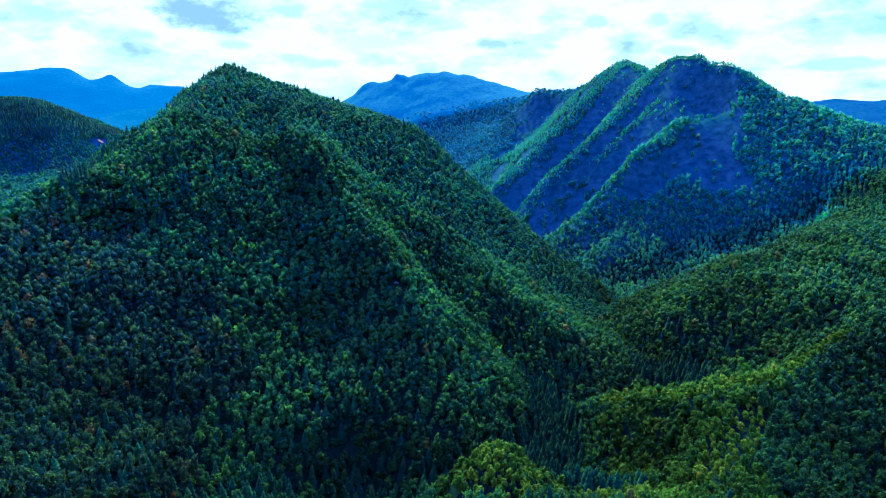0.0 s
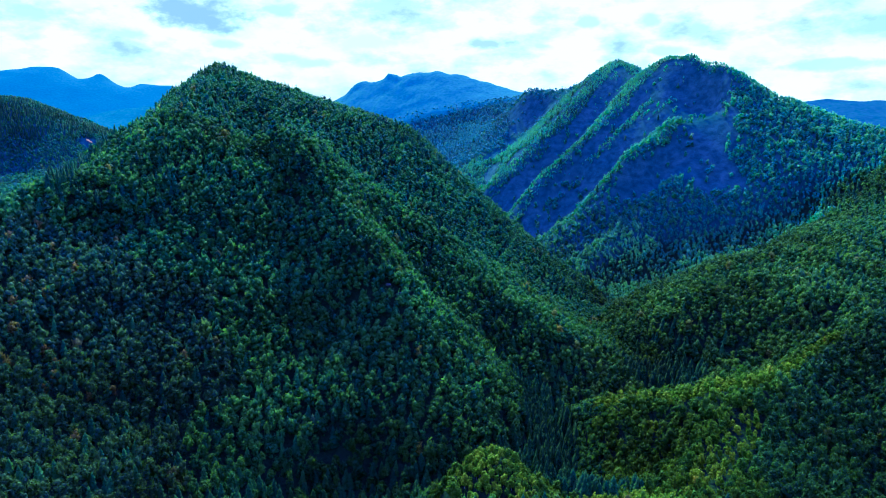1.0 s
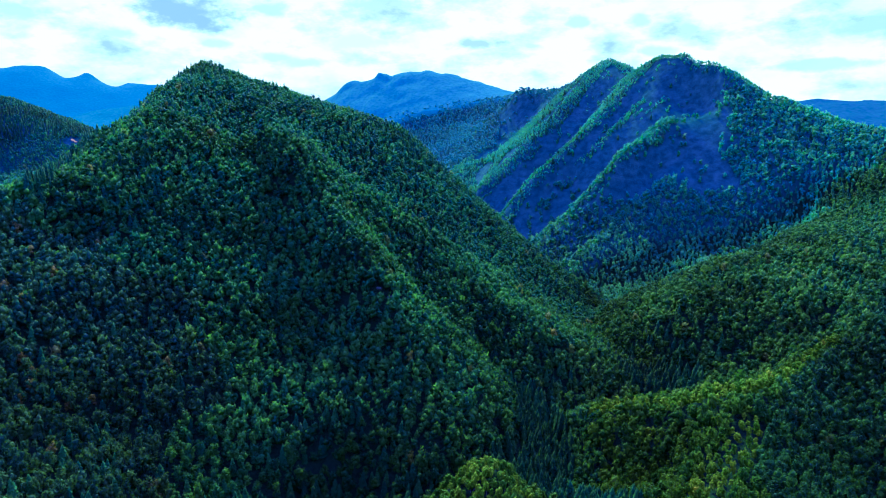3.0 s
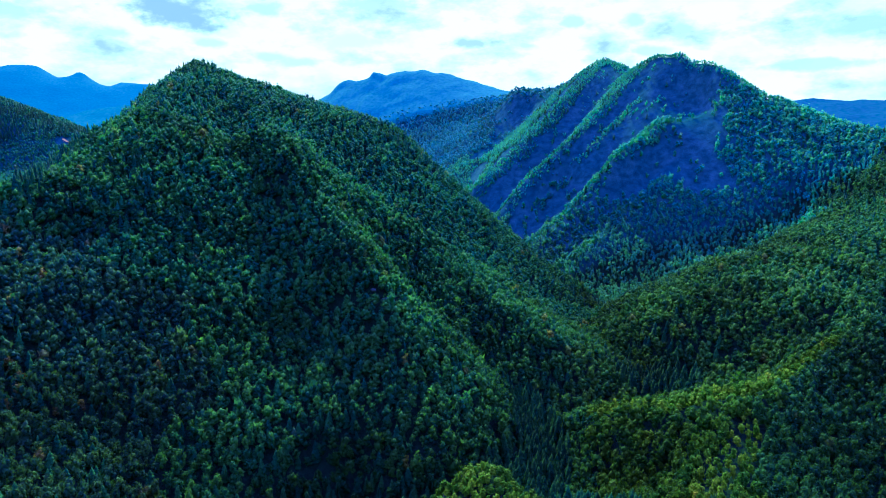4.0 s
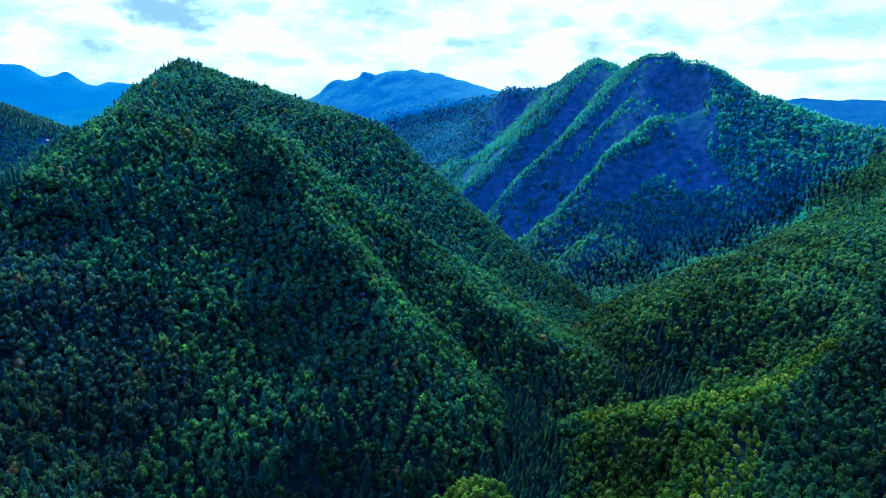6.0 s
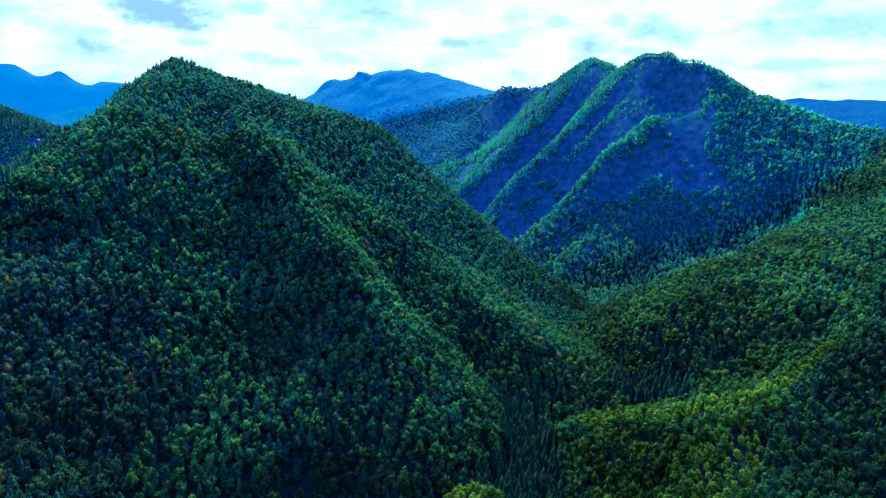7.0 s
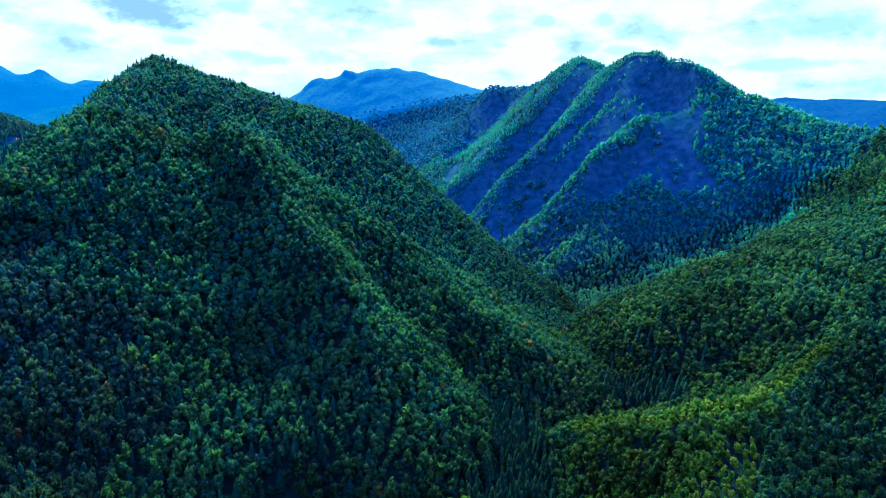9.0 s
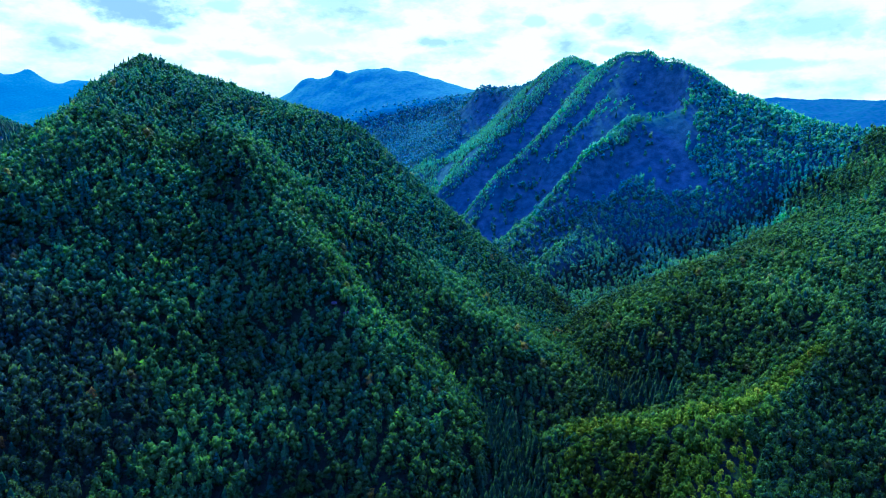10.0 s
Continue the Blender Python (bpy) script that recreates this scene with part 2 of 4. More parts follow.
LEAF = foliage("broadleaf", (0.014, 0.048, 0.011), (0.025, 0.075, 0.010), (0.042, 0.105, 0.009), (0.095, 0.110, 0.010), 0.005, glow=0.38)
# a little lighter and bluer than LEAF: upper-slope haze in the colour
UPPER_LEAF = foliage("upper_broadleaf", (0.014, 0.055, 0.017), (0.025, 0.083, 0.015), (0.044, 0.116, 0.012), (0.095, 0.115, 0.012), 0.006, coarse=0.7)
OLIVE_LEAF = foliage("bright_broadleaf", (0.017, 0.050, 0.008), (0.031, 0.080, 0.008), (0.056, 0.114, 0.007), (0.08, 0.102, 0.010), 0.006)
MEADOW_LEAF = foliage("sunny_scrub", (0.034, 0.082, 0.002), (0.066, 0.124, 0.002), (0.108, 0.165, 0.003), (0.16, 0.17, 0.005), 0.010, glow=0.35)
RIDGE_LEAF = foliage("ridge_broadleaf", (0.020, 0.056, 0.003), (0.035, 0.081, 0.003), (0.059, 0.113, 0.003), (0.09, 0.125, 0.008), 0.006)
# darker leaves that carry the shade of the low ridge's far side
SHADE_LEAF = foliage("shaded_broadleaf", (0.010, 0.032, 0.007), (0.017, 0.048, 0.007), (0.027, 0.068, 0.006), (0.05, 0.07, 0.008), 0.006)
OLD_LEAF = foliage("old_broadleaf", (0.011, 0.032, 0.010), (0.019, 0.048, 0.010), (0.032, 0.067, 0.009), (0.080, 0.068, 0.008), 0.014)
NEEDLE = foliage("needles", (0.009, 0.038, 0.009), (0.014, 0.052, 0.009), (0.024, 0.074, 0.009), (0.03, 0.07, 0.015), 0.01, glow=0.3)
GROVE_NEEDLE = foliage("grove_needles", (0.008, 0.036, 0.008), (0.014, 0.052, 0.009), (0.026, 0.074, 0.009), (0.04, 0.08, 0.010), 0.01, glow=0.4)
# far woods: blue haze is mixed into these three leaf colours
HAZE_LEAF = foliage("hazed_wood", (0.056, 0.150, 0.076), (0.066, 0.178, 0.066), (0.088, 0.218, 0.052), (0.10, 0.19, 0.05), 0.005, glow=0.62, coarse=0.35)
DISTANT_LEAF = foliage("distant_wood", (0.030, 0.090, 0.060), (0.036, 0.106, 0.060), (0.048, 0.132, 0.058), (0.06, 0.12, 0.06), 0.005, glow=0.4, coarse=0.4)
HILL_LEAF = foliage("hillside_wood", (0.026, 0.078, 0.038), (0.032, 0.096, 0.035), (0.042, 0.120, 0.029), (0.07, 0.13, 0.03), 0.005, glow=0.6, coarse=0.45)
GROUND = ground_material()
BARK = bark_material()

# ---- the land ----
# Crests, spurs and stream beds: metres (x to the right, y ahead), with the height of the wood's canopy.
CANOPY = 12.5
LINES = {
    "left mountain crest": [(-620, 520, 195), (-520, 600, 226), (-470, 650, 252), (-436, 695, 277), (-463, 820, 300), (-467, 880, 316), (-463, 950, 341),
                            (-453, 1010, 371), (-441, 1075, 406), (-420, 1100, 425), (-396, 1110, 440), (-373, 1120, 433), (-328, 1130, 409)],
    "right shoulder": [(-328, 1130, 409), (-259, 1140, 373), (-207, 1150, 359), (-151, 1140, 348), (-86, 1130, 336), (-59, 1130, 312),
                       (-31, 1130, 282), (43, 1130, 218), (95, 1140, 170), (162, 1100, 121), (231, 1075, 85)],
    "shoulder lee": [(-330, 1190, 385), (-250, 1200, 345), (-150, 1200, 305), (-80, 1195, 270), (-20, 1195, 225), (60, 1200, 160)],
    "behind left mountain": [(-760, 700, 170), (-700, 900, 190), (-760, 1080, 185), (-520, 1260, 300), (-330, 1330, 320), (-120, 1320, 240), (40, 1300, 150)],
    "west lee": [(-590, 640, 165), (-560, 715, 195), (-565, 790, 200), (-590, 880, 205), (-620, 980, 200), (-640, 1080, 205)],
    "west rib": [(-284, 476, 117), (-285, 574, 151), (-325, 610, 190), (-377, 664, 227)],
    "middle rib": [(-197, 524, 110), (-187, 627, 153), (-285, 711, 231), (-303, 826, 317), (-361, 870, 348), (-385, 990, 400)],
    "face": [(-245, 798, 277), (-124, 648, 151), (-77, 537, 95), (-125, 501, 83)],
    "face gully": [(-325, 1000, 379), (-268, 880, 322), (-170, 705, 192)],
    "spur": [(-300, 1010, 392), (-209, 846, 323), (-150, 760, 262), (-105, 700, 222), (-72, 664, 189), (-47, 600, 130), (-25, 560, 102), (0, 520, 80)],
    "east face": [(-162, 891, 294), (-103, 867, 245), (-17, 830, 178), (62, 763, 132), (112, 735, 103), (102, 676, 58)],
    "east toe": [(112, 735, 103), (141, 729, 96), (158, 720, 80), (182, 716, 66), (212, 713, 57)],
    "east gully": [(-98, 790, 208), (-40, 745, 150), (12, 705, 112), (50, 668, 82), (76, 632, 56)],
    "left near spur": [(-310, 350, 118), (-269, 409, 102), (-227, 442, 87), (-190, 463, 74), (-148, 481, 65), (-112, 502, 54)],
    "east foot": [(-42, 690, 168), (6, 642, 126), (31, 612, 102), (58, 582, 72)],
    "lower east": [(20, 980, 200), (100, 990, 140), (161, 1000, 105)],
    "brook": [(-260, 340, 92), (-200, 395, 74), (-150, 435, 58), (-110, 465, 48), (-60, 475, 48), (0, 472, 46), (60, 505, 42), (100, 521, 36), (92, 600, 40),
              (105, 650, 45), (160, 664, 47), (215, 688, 50), (268, 742, 58), (340, 690, 90)],
    "gorge": [(105, 650, 45), (150, 658, 46), (205, 684, 49), (252, 745, 57), (225, 778, 60), (196, 815, 62), (186, 880, 66), (197, 940, 68), (215, 1000, 66), (235, 1090, 70), (150, 1230, 90), (80, 1400, 125), (20, 1650, 165), (-30, 1850, 190)],
    "near ridge": [(476, 738, 152), (389, 656, 128), (320, 592, 126), (250, 540, 128), (215, 550, 113), (191, 556, 101), (165, 584, 94), (144, 603, 80), (115, 613, 64)],
    "near ridge lee": [(400, 700, 112), (335, 640, 100), (265, 578, 98), (225, 586, 80), (203, 600, 68), (180, 622, 60), (150, 640, 54)],
    "near spur": [(250, 540, 128), (232, 490, 108), (189, 435, 94), (140, 395, 92), (75, 362, 108), (43, 366, 126), (24, 392, 135)],
    "near spur flank": [(189, 518, 85), (160, 548, 80), (159, 498, 54), (131, 536, 38), (120, 470, 48), (60, 440, 62), (24, 432, 82), (-4, 425, 84)],
    "knoll brow": [(-10, 388, 106), (0, 391, 119), (10, 392, 128), (35, 392, 131), (44, 389, 121), (50, 386, 108)],
    "knoll foot": [(-42, 425, 50), (-50, 375, 48), (-60, 330, 52), (0, 320, 95), (80, 310, 112), (170, 330, 100)],
    "right flank": [(247, 456, 92), (278, 515, 106), (307, 532, 107), (382, 577, 99), (422, 645, 118)],
    "hollow": [(300, 420, 75), (400, 500, 85), (520, 560, 105), (620, 700, 165)],
    "right hill": [(215, 925, 91), (250, 910, 112), (321, 921, 140), (437, 950, 170), (530, 1040, 180), (628, 1067, 225), (697, 1115, 267), (766, 1210, 322)],
    "right hill foot": [(258, 808, 107), (331, 757, 121), (406, 721, 143), (476, 738, 152), (555, 874, 194), (590, 998, 208)],
    "right hill back": [(255, 990, 78), (320, 1005, 104), (390, 1030, 122), (480, 1085, 142), (570, 1130, 196)],
    "right wood": [(700, 860, 235), (860, 980, 290), (1000, 1100, 330)],
    "right mountain crest": [(195, 2100, 456), (279, 1980, 444), (363, 1930, 470), (395, 1870, 512), (411, 1850, 520), (424, 1780, 502), (438, 1700, 478), (455, 1610, 497), (470, 1590, 498), (505, 1550, 500)],
    "right mountain flank": [(505, 1550, 500), (531, 1500, 484), (546, 1440, 459), (600, 1400, 422), (644, 1370, 394), (697, 1320, 361), (747, 1240, 333), (900, 1220, 330), (1100, 1300, 340)],
    "horn ridge": [(411, 1850, 520), (335, 1780, 455), (261, 1700, 383), (194, 1640, 323), (124, 1590, 259), (59, 1570, 218), (20, 1560, 180)],
    "second ridge": [(455, 1610, 493), (370, 1560, 416), (297, 1500, 353), (238, 1460, 300), (172, 1440, 248), (130, 1430, 208), (110, 1410, 150)],
    "second ridge branch": [(390, 1500, 385), (353, 1475, 360), (264, 1425, 283), (215, 1400, 240), (185, 1385, 190)],
    "third ridge": [(425, 1383, 352), (408, 1366, 346), (364, 1340, 324), (315, 1310, 290), (274, 1300, 243), (236, 1300, 200), (193, 1290, 160), (147, 1275, 125)],
    "upper face": [(430, 1515, 425), (488, 1502, 424), (532, 1450, 404)],
    "mid face": [(440, 1462, 385), (490, 1455, 379), (520, 1430, 374)],
    "fourth ridge": [(389, 1250, 249), (342, 1230, 214), (296, 1200, 167), (242, 1170, 126), (209, 1150, 100)],
    "first gully": [(395, 1720, 440), (300, 1640, 340), (220, 1560, 255), (140, 1500, 185), (85, 1460, 140)],
    "second gully": [(400, 1530, 400), (320, 1465, 312), (250, 1425, 240), (195, 1400, 190)],
    "third gully": [(440, 1440, 375), (370, 1390, 300), (300, 1350, 235), (230, 1335, 170), (170, 1330, 130)],
    "fourth gully": [(450, 1340, 330), (390, 1300, 262), (320, 1260, 200), (255, 1225, 145), (200, 1200, 105)],
    "right face": [(529, 1259, 279), (470, 1200, 215), (400, 1165, 165), (322, 1120, 128)],
    "right face upper": [(560, 1370, 395), (530, 1320, 340), (591, 1176, 263)],
    "back spur": [(203, 2090, 458), (126, 2050, 354), (73, 1950, 298), (9, 1800, 222)],
    "back face": [(236, 2010, 393), (206, 1950, 345), (160, 1930, 318), (114, 1850, 270)],
    "back bench": [(-330, 2300, 250), (-183, 2400, 320), (-85, 2400, 352), (30, 2350, 352), (120, 2250, 356), (190, 2150, 430)],
    "back mountain": [(-760, 3000, 400), (-600, 2930, 430), (-521, 2900, 455), (-419, 2850, 513), (-340, 2810, 518), (-322, 2800, 514), (-295, 2800, 553), (-258, 2800, 533),
                      (-210, 2800, 546), (-109, 2800, 562), (35, 2750, 541), (142, 2700, 504), (210, 2600, 473), (330, 2500, 470)],
    "back valley": [(-500, 2400, 230), (-250, 2150, 215), (-80, 2000, 205)],
    "behind back mountain": [(-600, 3500, 330), (0, 3400, 350), (500, 3000, 380), (800, 2500, 330)],
    "left hill": [(-1600, 1800, 400), (-1350, 1760, 410), (-1190, 1700, 414), (-1105, 1650, 417), (-1000, 1600, 379), (-922, 1580, 352), (-832, 1560, 322), (-740, 1540, 270)],
    "left valley": [(-1200, 1250, 180), (-946, 1432, 247), (-749, 1290, 235), (-640, 1500, 240), (-560, 1800, 230), (-900, 2000, 240)],
    "far left low hills": [(-1900, 3000, 300), (-1600, 3100, 420), (-1300, 3200, 455), (-1150, 3000, 400), (-950, 2700, 270)],
    "far left range": [(-3400, 4300, 640), (-2952, 4300, 685), (-2732, 4300, 704), (-2620, 4300, 719), (-2567, 4300, 722), (-2500, 4300, 716), (-2340, 4300, 622), (-2290, 4300, 652), (-2250, 4300, 692), (-2215, 4300, 674),
                       (-2180, 4300, 640), (-2120, 4320, 585), (-2040, 4400, 625), (-1940, 4400, 612), (-1844, 4400, 616), (-1650, 4400, 560), (-1200, 4500, 480)],
    "far left valley": [(-3000, 3300, 260), (-2200, 3500, 300), (-1500, 3800, 350), (-900, 3700, 320)],
    "far right hills": [(800, 2500, 380), (1000, 2400, 415), (1109, 2300, 425), (1200, 2200, 424), (1260, 2100, 408), (1330, 1980, 412), (1480, 1900, 420)],
    "far right valley": [(900, 1750, 290), (1100, 1600, 290), (1400, 1500, 320)],
    "far right range": [(1900, 4300, 420), (2346, 4200, 500), (2480, 4200, 490), (2642, 4200, 474), (3000, 4200, 470)],
    "lee of the far left range": [(-3500, 4700, 480), (-2900, 4600, 520), (-2550, 4600, 530), (-2250, 4600, 500), (-1950, 4700, 470), (-1500, 4800, 430)],
    "lee of the right mountain": [(300, 2200, 380), (420, 2020, 410), (500, 1880, 450), (515, 1780, 440), (520, 1690, 445), (580, 1610, 440), (660, 1510, 385), (730, 1430, 345), (820, 1340, 305)],
    "rim": [(-5000, 900, 300), (-5000, 5000, 420), (0, 5500, 420), (5000, 5000, 420), (5000, 900, 350), (2200, 2800, 330), (2000, 900, 300), (3500, 2600, 360)],
    "valley behind": [(-900, 100, 110), (-300, 0, 90), (300, 0, 90), (900, 200, 120), (0, -900, 80), (-2500, -900, 150), (2500, -900, 150), (0, -4500, 150), (-4500, -3500, 200), (4500, -3500, 200)],
}


def along(line):
    """Even points on a crest or bed."""
    got = []
    for p, q in zip(line, line[1:]):
        p, q = np.array(p, float), np.array(q, float)
        d = np.hypot(*(q - p)[:2])
        n = max(1, int(d / max(22.0, 0.02 * abs(p[1]))))
        if d > 900:
            n = 1
        got += [p + (q - p) * k / n for k in range(n)]
    return got + [np.array(line[-1], float)]


SPINE = np.array([p for line in LINES.values() for p in along(line)])
_, first = np.unique(np.round(SPINE[:, :2] / 6), axis=0, return_index=True)
SPINE = SPINE[np.sort(first)]
gap = np.hypot(SPINE[:, None, 0] - SPINE[None, :, 0], SPINE[:, None, 1] - SPINE[None, :, 1])
SYSTEM = np.block([[-gap + np.eye(len(SPINE)) * 4.0, np.ones((len(SPINE), 1))], [np.ones((1, len(SPINE))), np.zeros((1, 1))]])
WEIGHT = np.linalg.solve(SYSTEM, np.append(SPINE[:, 2], 0.0))


def wavy(x, y, size, seed, octaves=4):
    """Smooth value noise, about -1 to 1."""
    total, amp = np.zeros_like(x), 1.0
    table = np.random.RandomState(seed).uniform(-1, 1, (256, 256))
    for k in range(octaves):
        u, v = x / size + 31.7 * k, y / size + 17.3 * k
        i, j = np.floor(u).astype(int), np.floor(v).astype(int)
        fu, fv = u - i, v - j
        fu, fv = fu * fu * (3 - 2 * fu), fv * fv * (3 - 2 * fv)
        g = lambda di, dj: table[(i + di) % 256, (j + dj) % 256]
        total += amp * ((g(0, 0) * (1 - fu) + g(1, 0) * fu) * (1 - fv) + (g(0, 1) * (1 - fu) + g(1, 1) * fu) * fv)
        amp, size = amp * 0.5, size * 0.5
    return total


def land(x, y):
    """Height of the ground at x, y (arrays)."""
    x, y = np.asarray(x, float), np.asarray(y, float)
    shape = x.shape
    x, y = x.ravel(), y.ravel()
    z = np.empty_like(x)
    for s in range(0, len(x), 20000):
        d = np.hypot(x[s:s + 20000, None] - SPINE[None, :, 0], y[s:s + 20000, None] - SPINE[None, :, 1])
        z[s:s + 20000] = -d @ WEIGHT[:-1] + WEIGHT[-1]
    far = np.clip(np.hypot(x, y) / 900, 0.7, 1.5)
    z += 1.6 * far * wavy(x, y, 60.0, 5, 4)
    # side gullies and ribs, cut into the flanks
    rib = np.abs(wavy(x + 25 * wavy(x, y, 160.0, 3, 2), y * 0.45, 70.0, 8, 2))
    z += np.clip(np.hypot(x, y) - 380, 0, 300) / 300 * np.clip(2.2 - y / 1200, 0.5, 1) * 9.0 * (0.45 - np.clip(rib, 0, 0.9))
    # folds of the right hill
    fold = np.abs(wavy(x * 0.8 + y * 0.6 + 14 * wavy(x, y, 50.0, 6, 2), (y * 0.8 - x * 0.6) * 0.4, 75.0, 14, 1))
    z += 15.0 * (0.4 - np.clip(fold, 0, 0.9)) * np.exp(-((x - 400) / 190) ** 2 - ((y - 850) / 110) ** 2)
    return (z - CANOPY).reshape(shape)


def mesh_from(name, verts, faces, material, tint=None, smooth=False):
    """A mesh from arrays: verts (n, 3), triangles or quads (m, k)."""
    k = faces.shape[1]
    me = bpy.data.meshes.new(name)
    me.vertices.add(len(verts))
    me.vertices.foreach_set("co", np.ascontiguousarray(verts, np.float32).ravel())
    me.loops.add(faces.size)
    me.loops.foreach_set("vertex_index", np.ascontiguousarray(faces, np.int32).ravel())
    me.polygons.add(len(faces))
    me.polygons.foreach_set("loop_start", np.arange(0, faces.size, k, dtype=np.int32))
    me.polygons.foreach_set("use_smooth", np.full(len(faces), smooth, dtype=bool))
    me.update(calc_edges=True)
    if tint is not None:
        layer = me.attributes.new("tint", "FLOAT", "POINT")
        layer.data.foreach_set("value", np.ascontiguousarray(tint, np.float32))
    me.materials.append(material)
    return me


def steps(*spans):
    """Grid lines: (from, to, step) spans joined."""
    return np.unique(np.concatenate([np.arange(a, b + 0.01, s) for a, b, s in spans]))


def build_ground():
    xs = steps((-6000, -3000, 500), (-3000, -1200, 30), (-1200, 1200, 10), (1200, 2700, 30), (2700, 6000, 500))
    ys = steps((-6000, -600, 600), (-600, 250, 50), (250, 1700, 10), (1700, 4600, 25), (4600, 6000, 200))
    X, Y = np.meshgrid(xs, ys)
    Z = land(X, Y)
    nx, ny = len(xs), len(ys)
    idx = np.arange(nx * ny).reshape(ny, nx)
    faces = np.stack([idx[:-1, :-1], idx[:-1, 1:], idx[1:, 1:], idx[1:, :-1]], -1).reshape(-1, 4)
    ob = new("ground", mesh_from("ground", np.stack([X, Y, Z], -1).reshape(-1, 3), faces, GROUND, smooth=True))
    tagged(ob, "steep mountain land, forest floor with grey limestone outcrops", "mountain", kind="structure")


build_ground()

# ---- trees ----
PHI = (1 + 5 ** 0.5) / 2
ICO_V = np.array([(-1, PHI, 0), (1, PHI, 0), (-1, -PHI, 0), (1, -PHI, 0), (0, -1, PHI), (0, 1, PHI), (0, -1, -PHI), (0, 1, -PHI), (PHI, 0, -1), (PHI, 0, 1), (-PHI, 0, -1), (-PHI, 0, 1)])
ICO_V = ICO_V / np.linalg.norm(ICO_V[0])
ICO_F = np.array([int(c, 16) for c in "0b505101707a0ab1595b4ba2a767183943423263683894952b4a62768981"]).reshape(-1, 3)


OCT_V = np.array([(1, 0, 0), (0, 1, 0), (-1, 0, 0), (0, -1, 0), (0, 0, 0.85), (0, 0, -0.8)], float)
OCT_F = np.array([(0, 1, 4), (1, 2, 4), (2, 3, 4), (3, 0, 4), (1, 0, 5), (2, 1, 5), (3, 2, 5), (0, 3, 5)])


def blob(rng, rough=0.28, plain=False):
    v, f = (OCT_V * 1.2, OCT_F) if plain else (ICO_V, ICO_F)
    return v * (1 + rng.uniform(-rough, rough, (len(v), 1))), f


def sprays(rng, centre, radius, count, size):
    """Leaf sprays on the outer side of a clump: ragged flakes, turned every way."""
    d = rng.normal(size=(count, 3))
    d[:, 2] = np.abs(d[:, 2]) * 0.9 - 0.3
    d /= np.linalg.norm(d, axis=1)[:, None]
    at = centre + d * radius * rng.uniform(0.8, 1.12, (count, 1))
    face = d + rng.normal(size=(count, 3)) * 0.35
    face /= np.linalg.norm(face, axis=1)[:, None]
    v = rng.normal(size=(count, 3, 3)) * size * 1.35
    v -= 0.85 * (v * face[:, None]).sum(2, keepdims=True) * face[:, None]
    v += at[:, None]
    return v.reshape(-1, 3), np.arange(count * 3).reshape(-1, 3)


def joined(parts):
    v, f, n = [], [], 0
    for pv, pf in parts:
        v.append(pv)
        f.append(pf + n)
        n += len(pv)
    return np.concatenate(v), np.concatenate(f)


def broadleaf_crown(seed, clumps, leaves, cores=1.0, flake=0.15):
    """Crown about 2 across and 2.3 high, its foot at z = 0: clumps round a leader, each a small core under leaf flakes, with gaps."""
    rng = np.random.RandomState(seed)
    parts = []
    for k in range(clumps):
        h = (k + 0.5) / clumps
        up = 0.35 + 1.6 * h
        reach = 0.54 * math.sqrt(max(0.0, 1 - (abs(h - 0.3) / 0.76) ** 2)) if clumps > 1 else 0
        turn = k * 2.4 + rng.uniform(-0.5, 0.5)
        reach *= rng.uniform(0.6, 1.2)
        c = np.array([reach * math.cos(turn), reach * math.sin(turn), up + rng.uniform(-0.12, 0.12)]) if clumps > 1 else np.array([0, 0, 1.1])
        size = rng.uniform(0.42, 0.58) * (1.0 if clumps > 5 else 1.3 if clumps > 1 else 2.1)
        if rng.uniform() < cores:
            bv, bf = blob(rng, 0.24, clumps in (2, 4, 5))
            parts.append((bv * size * (0.75 if clumps > 2 else 0.90) * np.array([1.0, 1.0, 0.95 if clumps > 1 else 1.2]) + c, bf))
        parts.append(sprays(rng, c, size, leaves, flake))
    return joined(parts)


def conifer_crown(seed, tiers, sides):
    """Spire 1 high, foot at z = 0: drooping, ragged whorls."""
    rng = np.random.RandomState(seed)
    parts = []
    for k in range(tiers):
        z0 = 0.10 + 0.80 * k / tiers
        r = 0.23 * (1 - k / tiers) ** 0.85 + 0.03
        ang = np.arange(sides) * 2 * math.pi / sides + rng.uniform(0, 6)
        rim = np.stack([np.cos(ang), np.sin(ang), np.zeros(sides)], 1) * (r * np.where(np.arange(sides) % 2, 1.1, 0.8) * rng.uniform(0.8, 1.2, sides))[:, None]
        rim[:, 2] = z0 - rng.uniform(0.0, 0.05, sides)
        tip = np.array([[0, 0, min(1.0, z0 + 1.35 / tiers)]])
        v = np.concatenate([rim, tip])
        f = np.array([(i, (i + 1) % sides, sides) for i in range(sides)])
        parts.append((v, f))
    return joined(parts)


def stem(height, radius, sides=5, lean=0.0, foot=(0, 0, 0)):
    """Tapered stem."""
    ang = np.arange(sides) * 2 * math.pi / sides
    ring = np.stack([np.cos(ang), np.sin(ang), np.zeros(sides)], 1)
    v = np.concatenate([ring * radius, ring * radius * 0.45 + [lean, 0, height]]) + foot
    f = []
    for i in range(sides):
        j = (i + 1) % sides
        f += [(i, j, sides + j), (i, sides + j, sides + i)]
    return v, np.array(f)


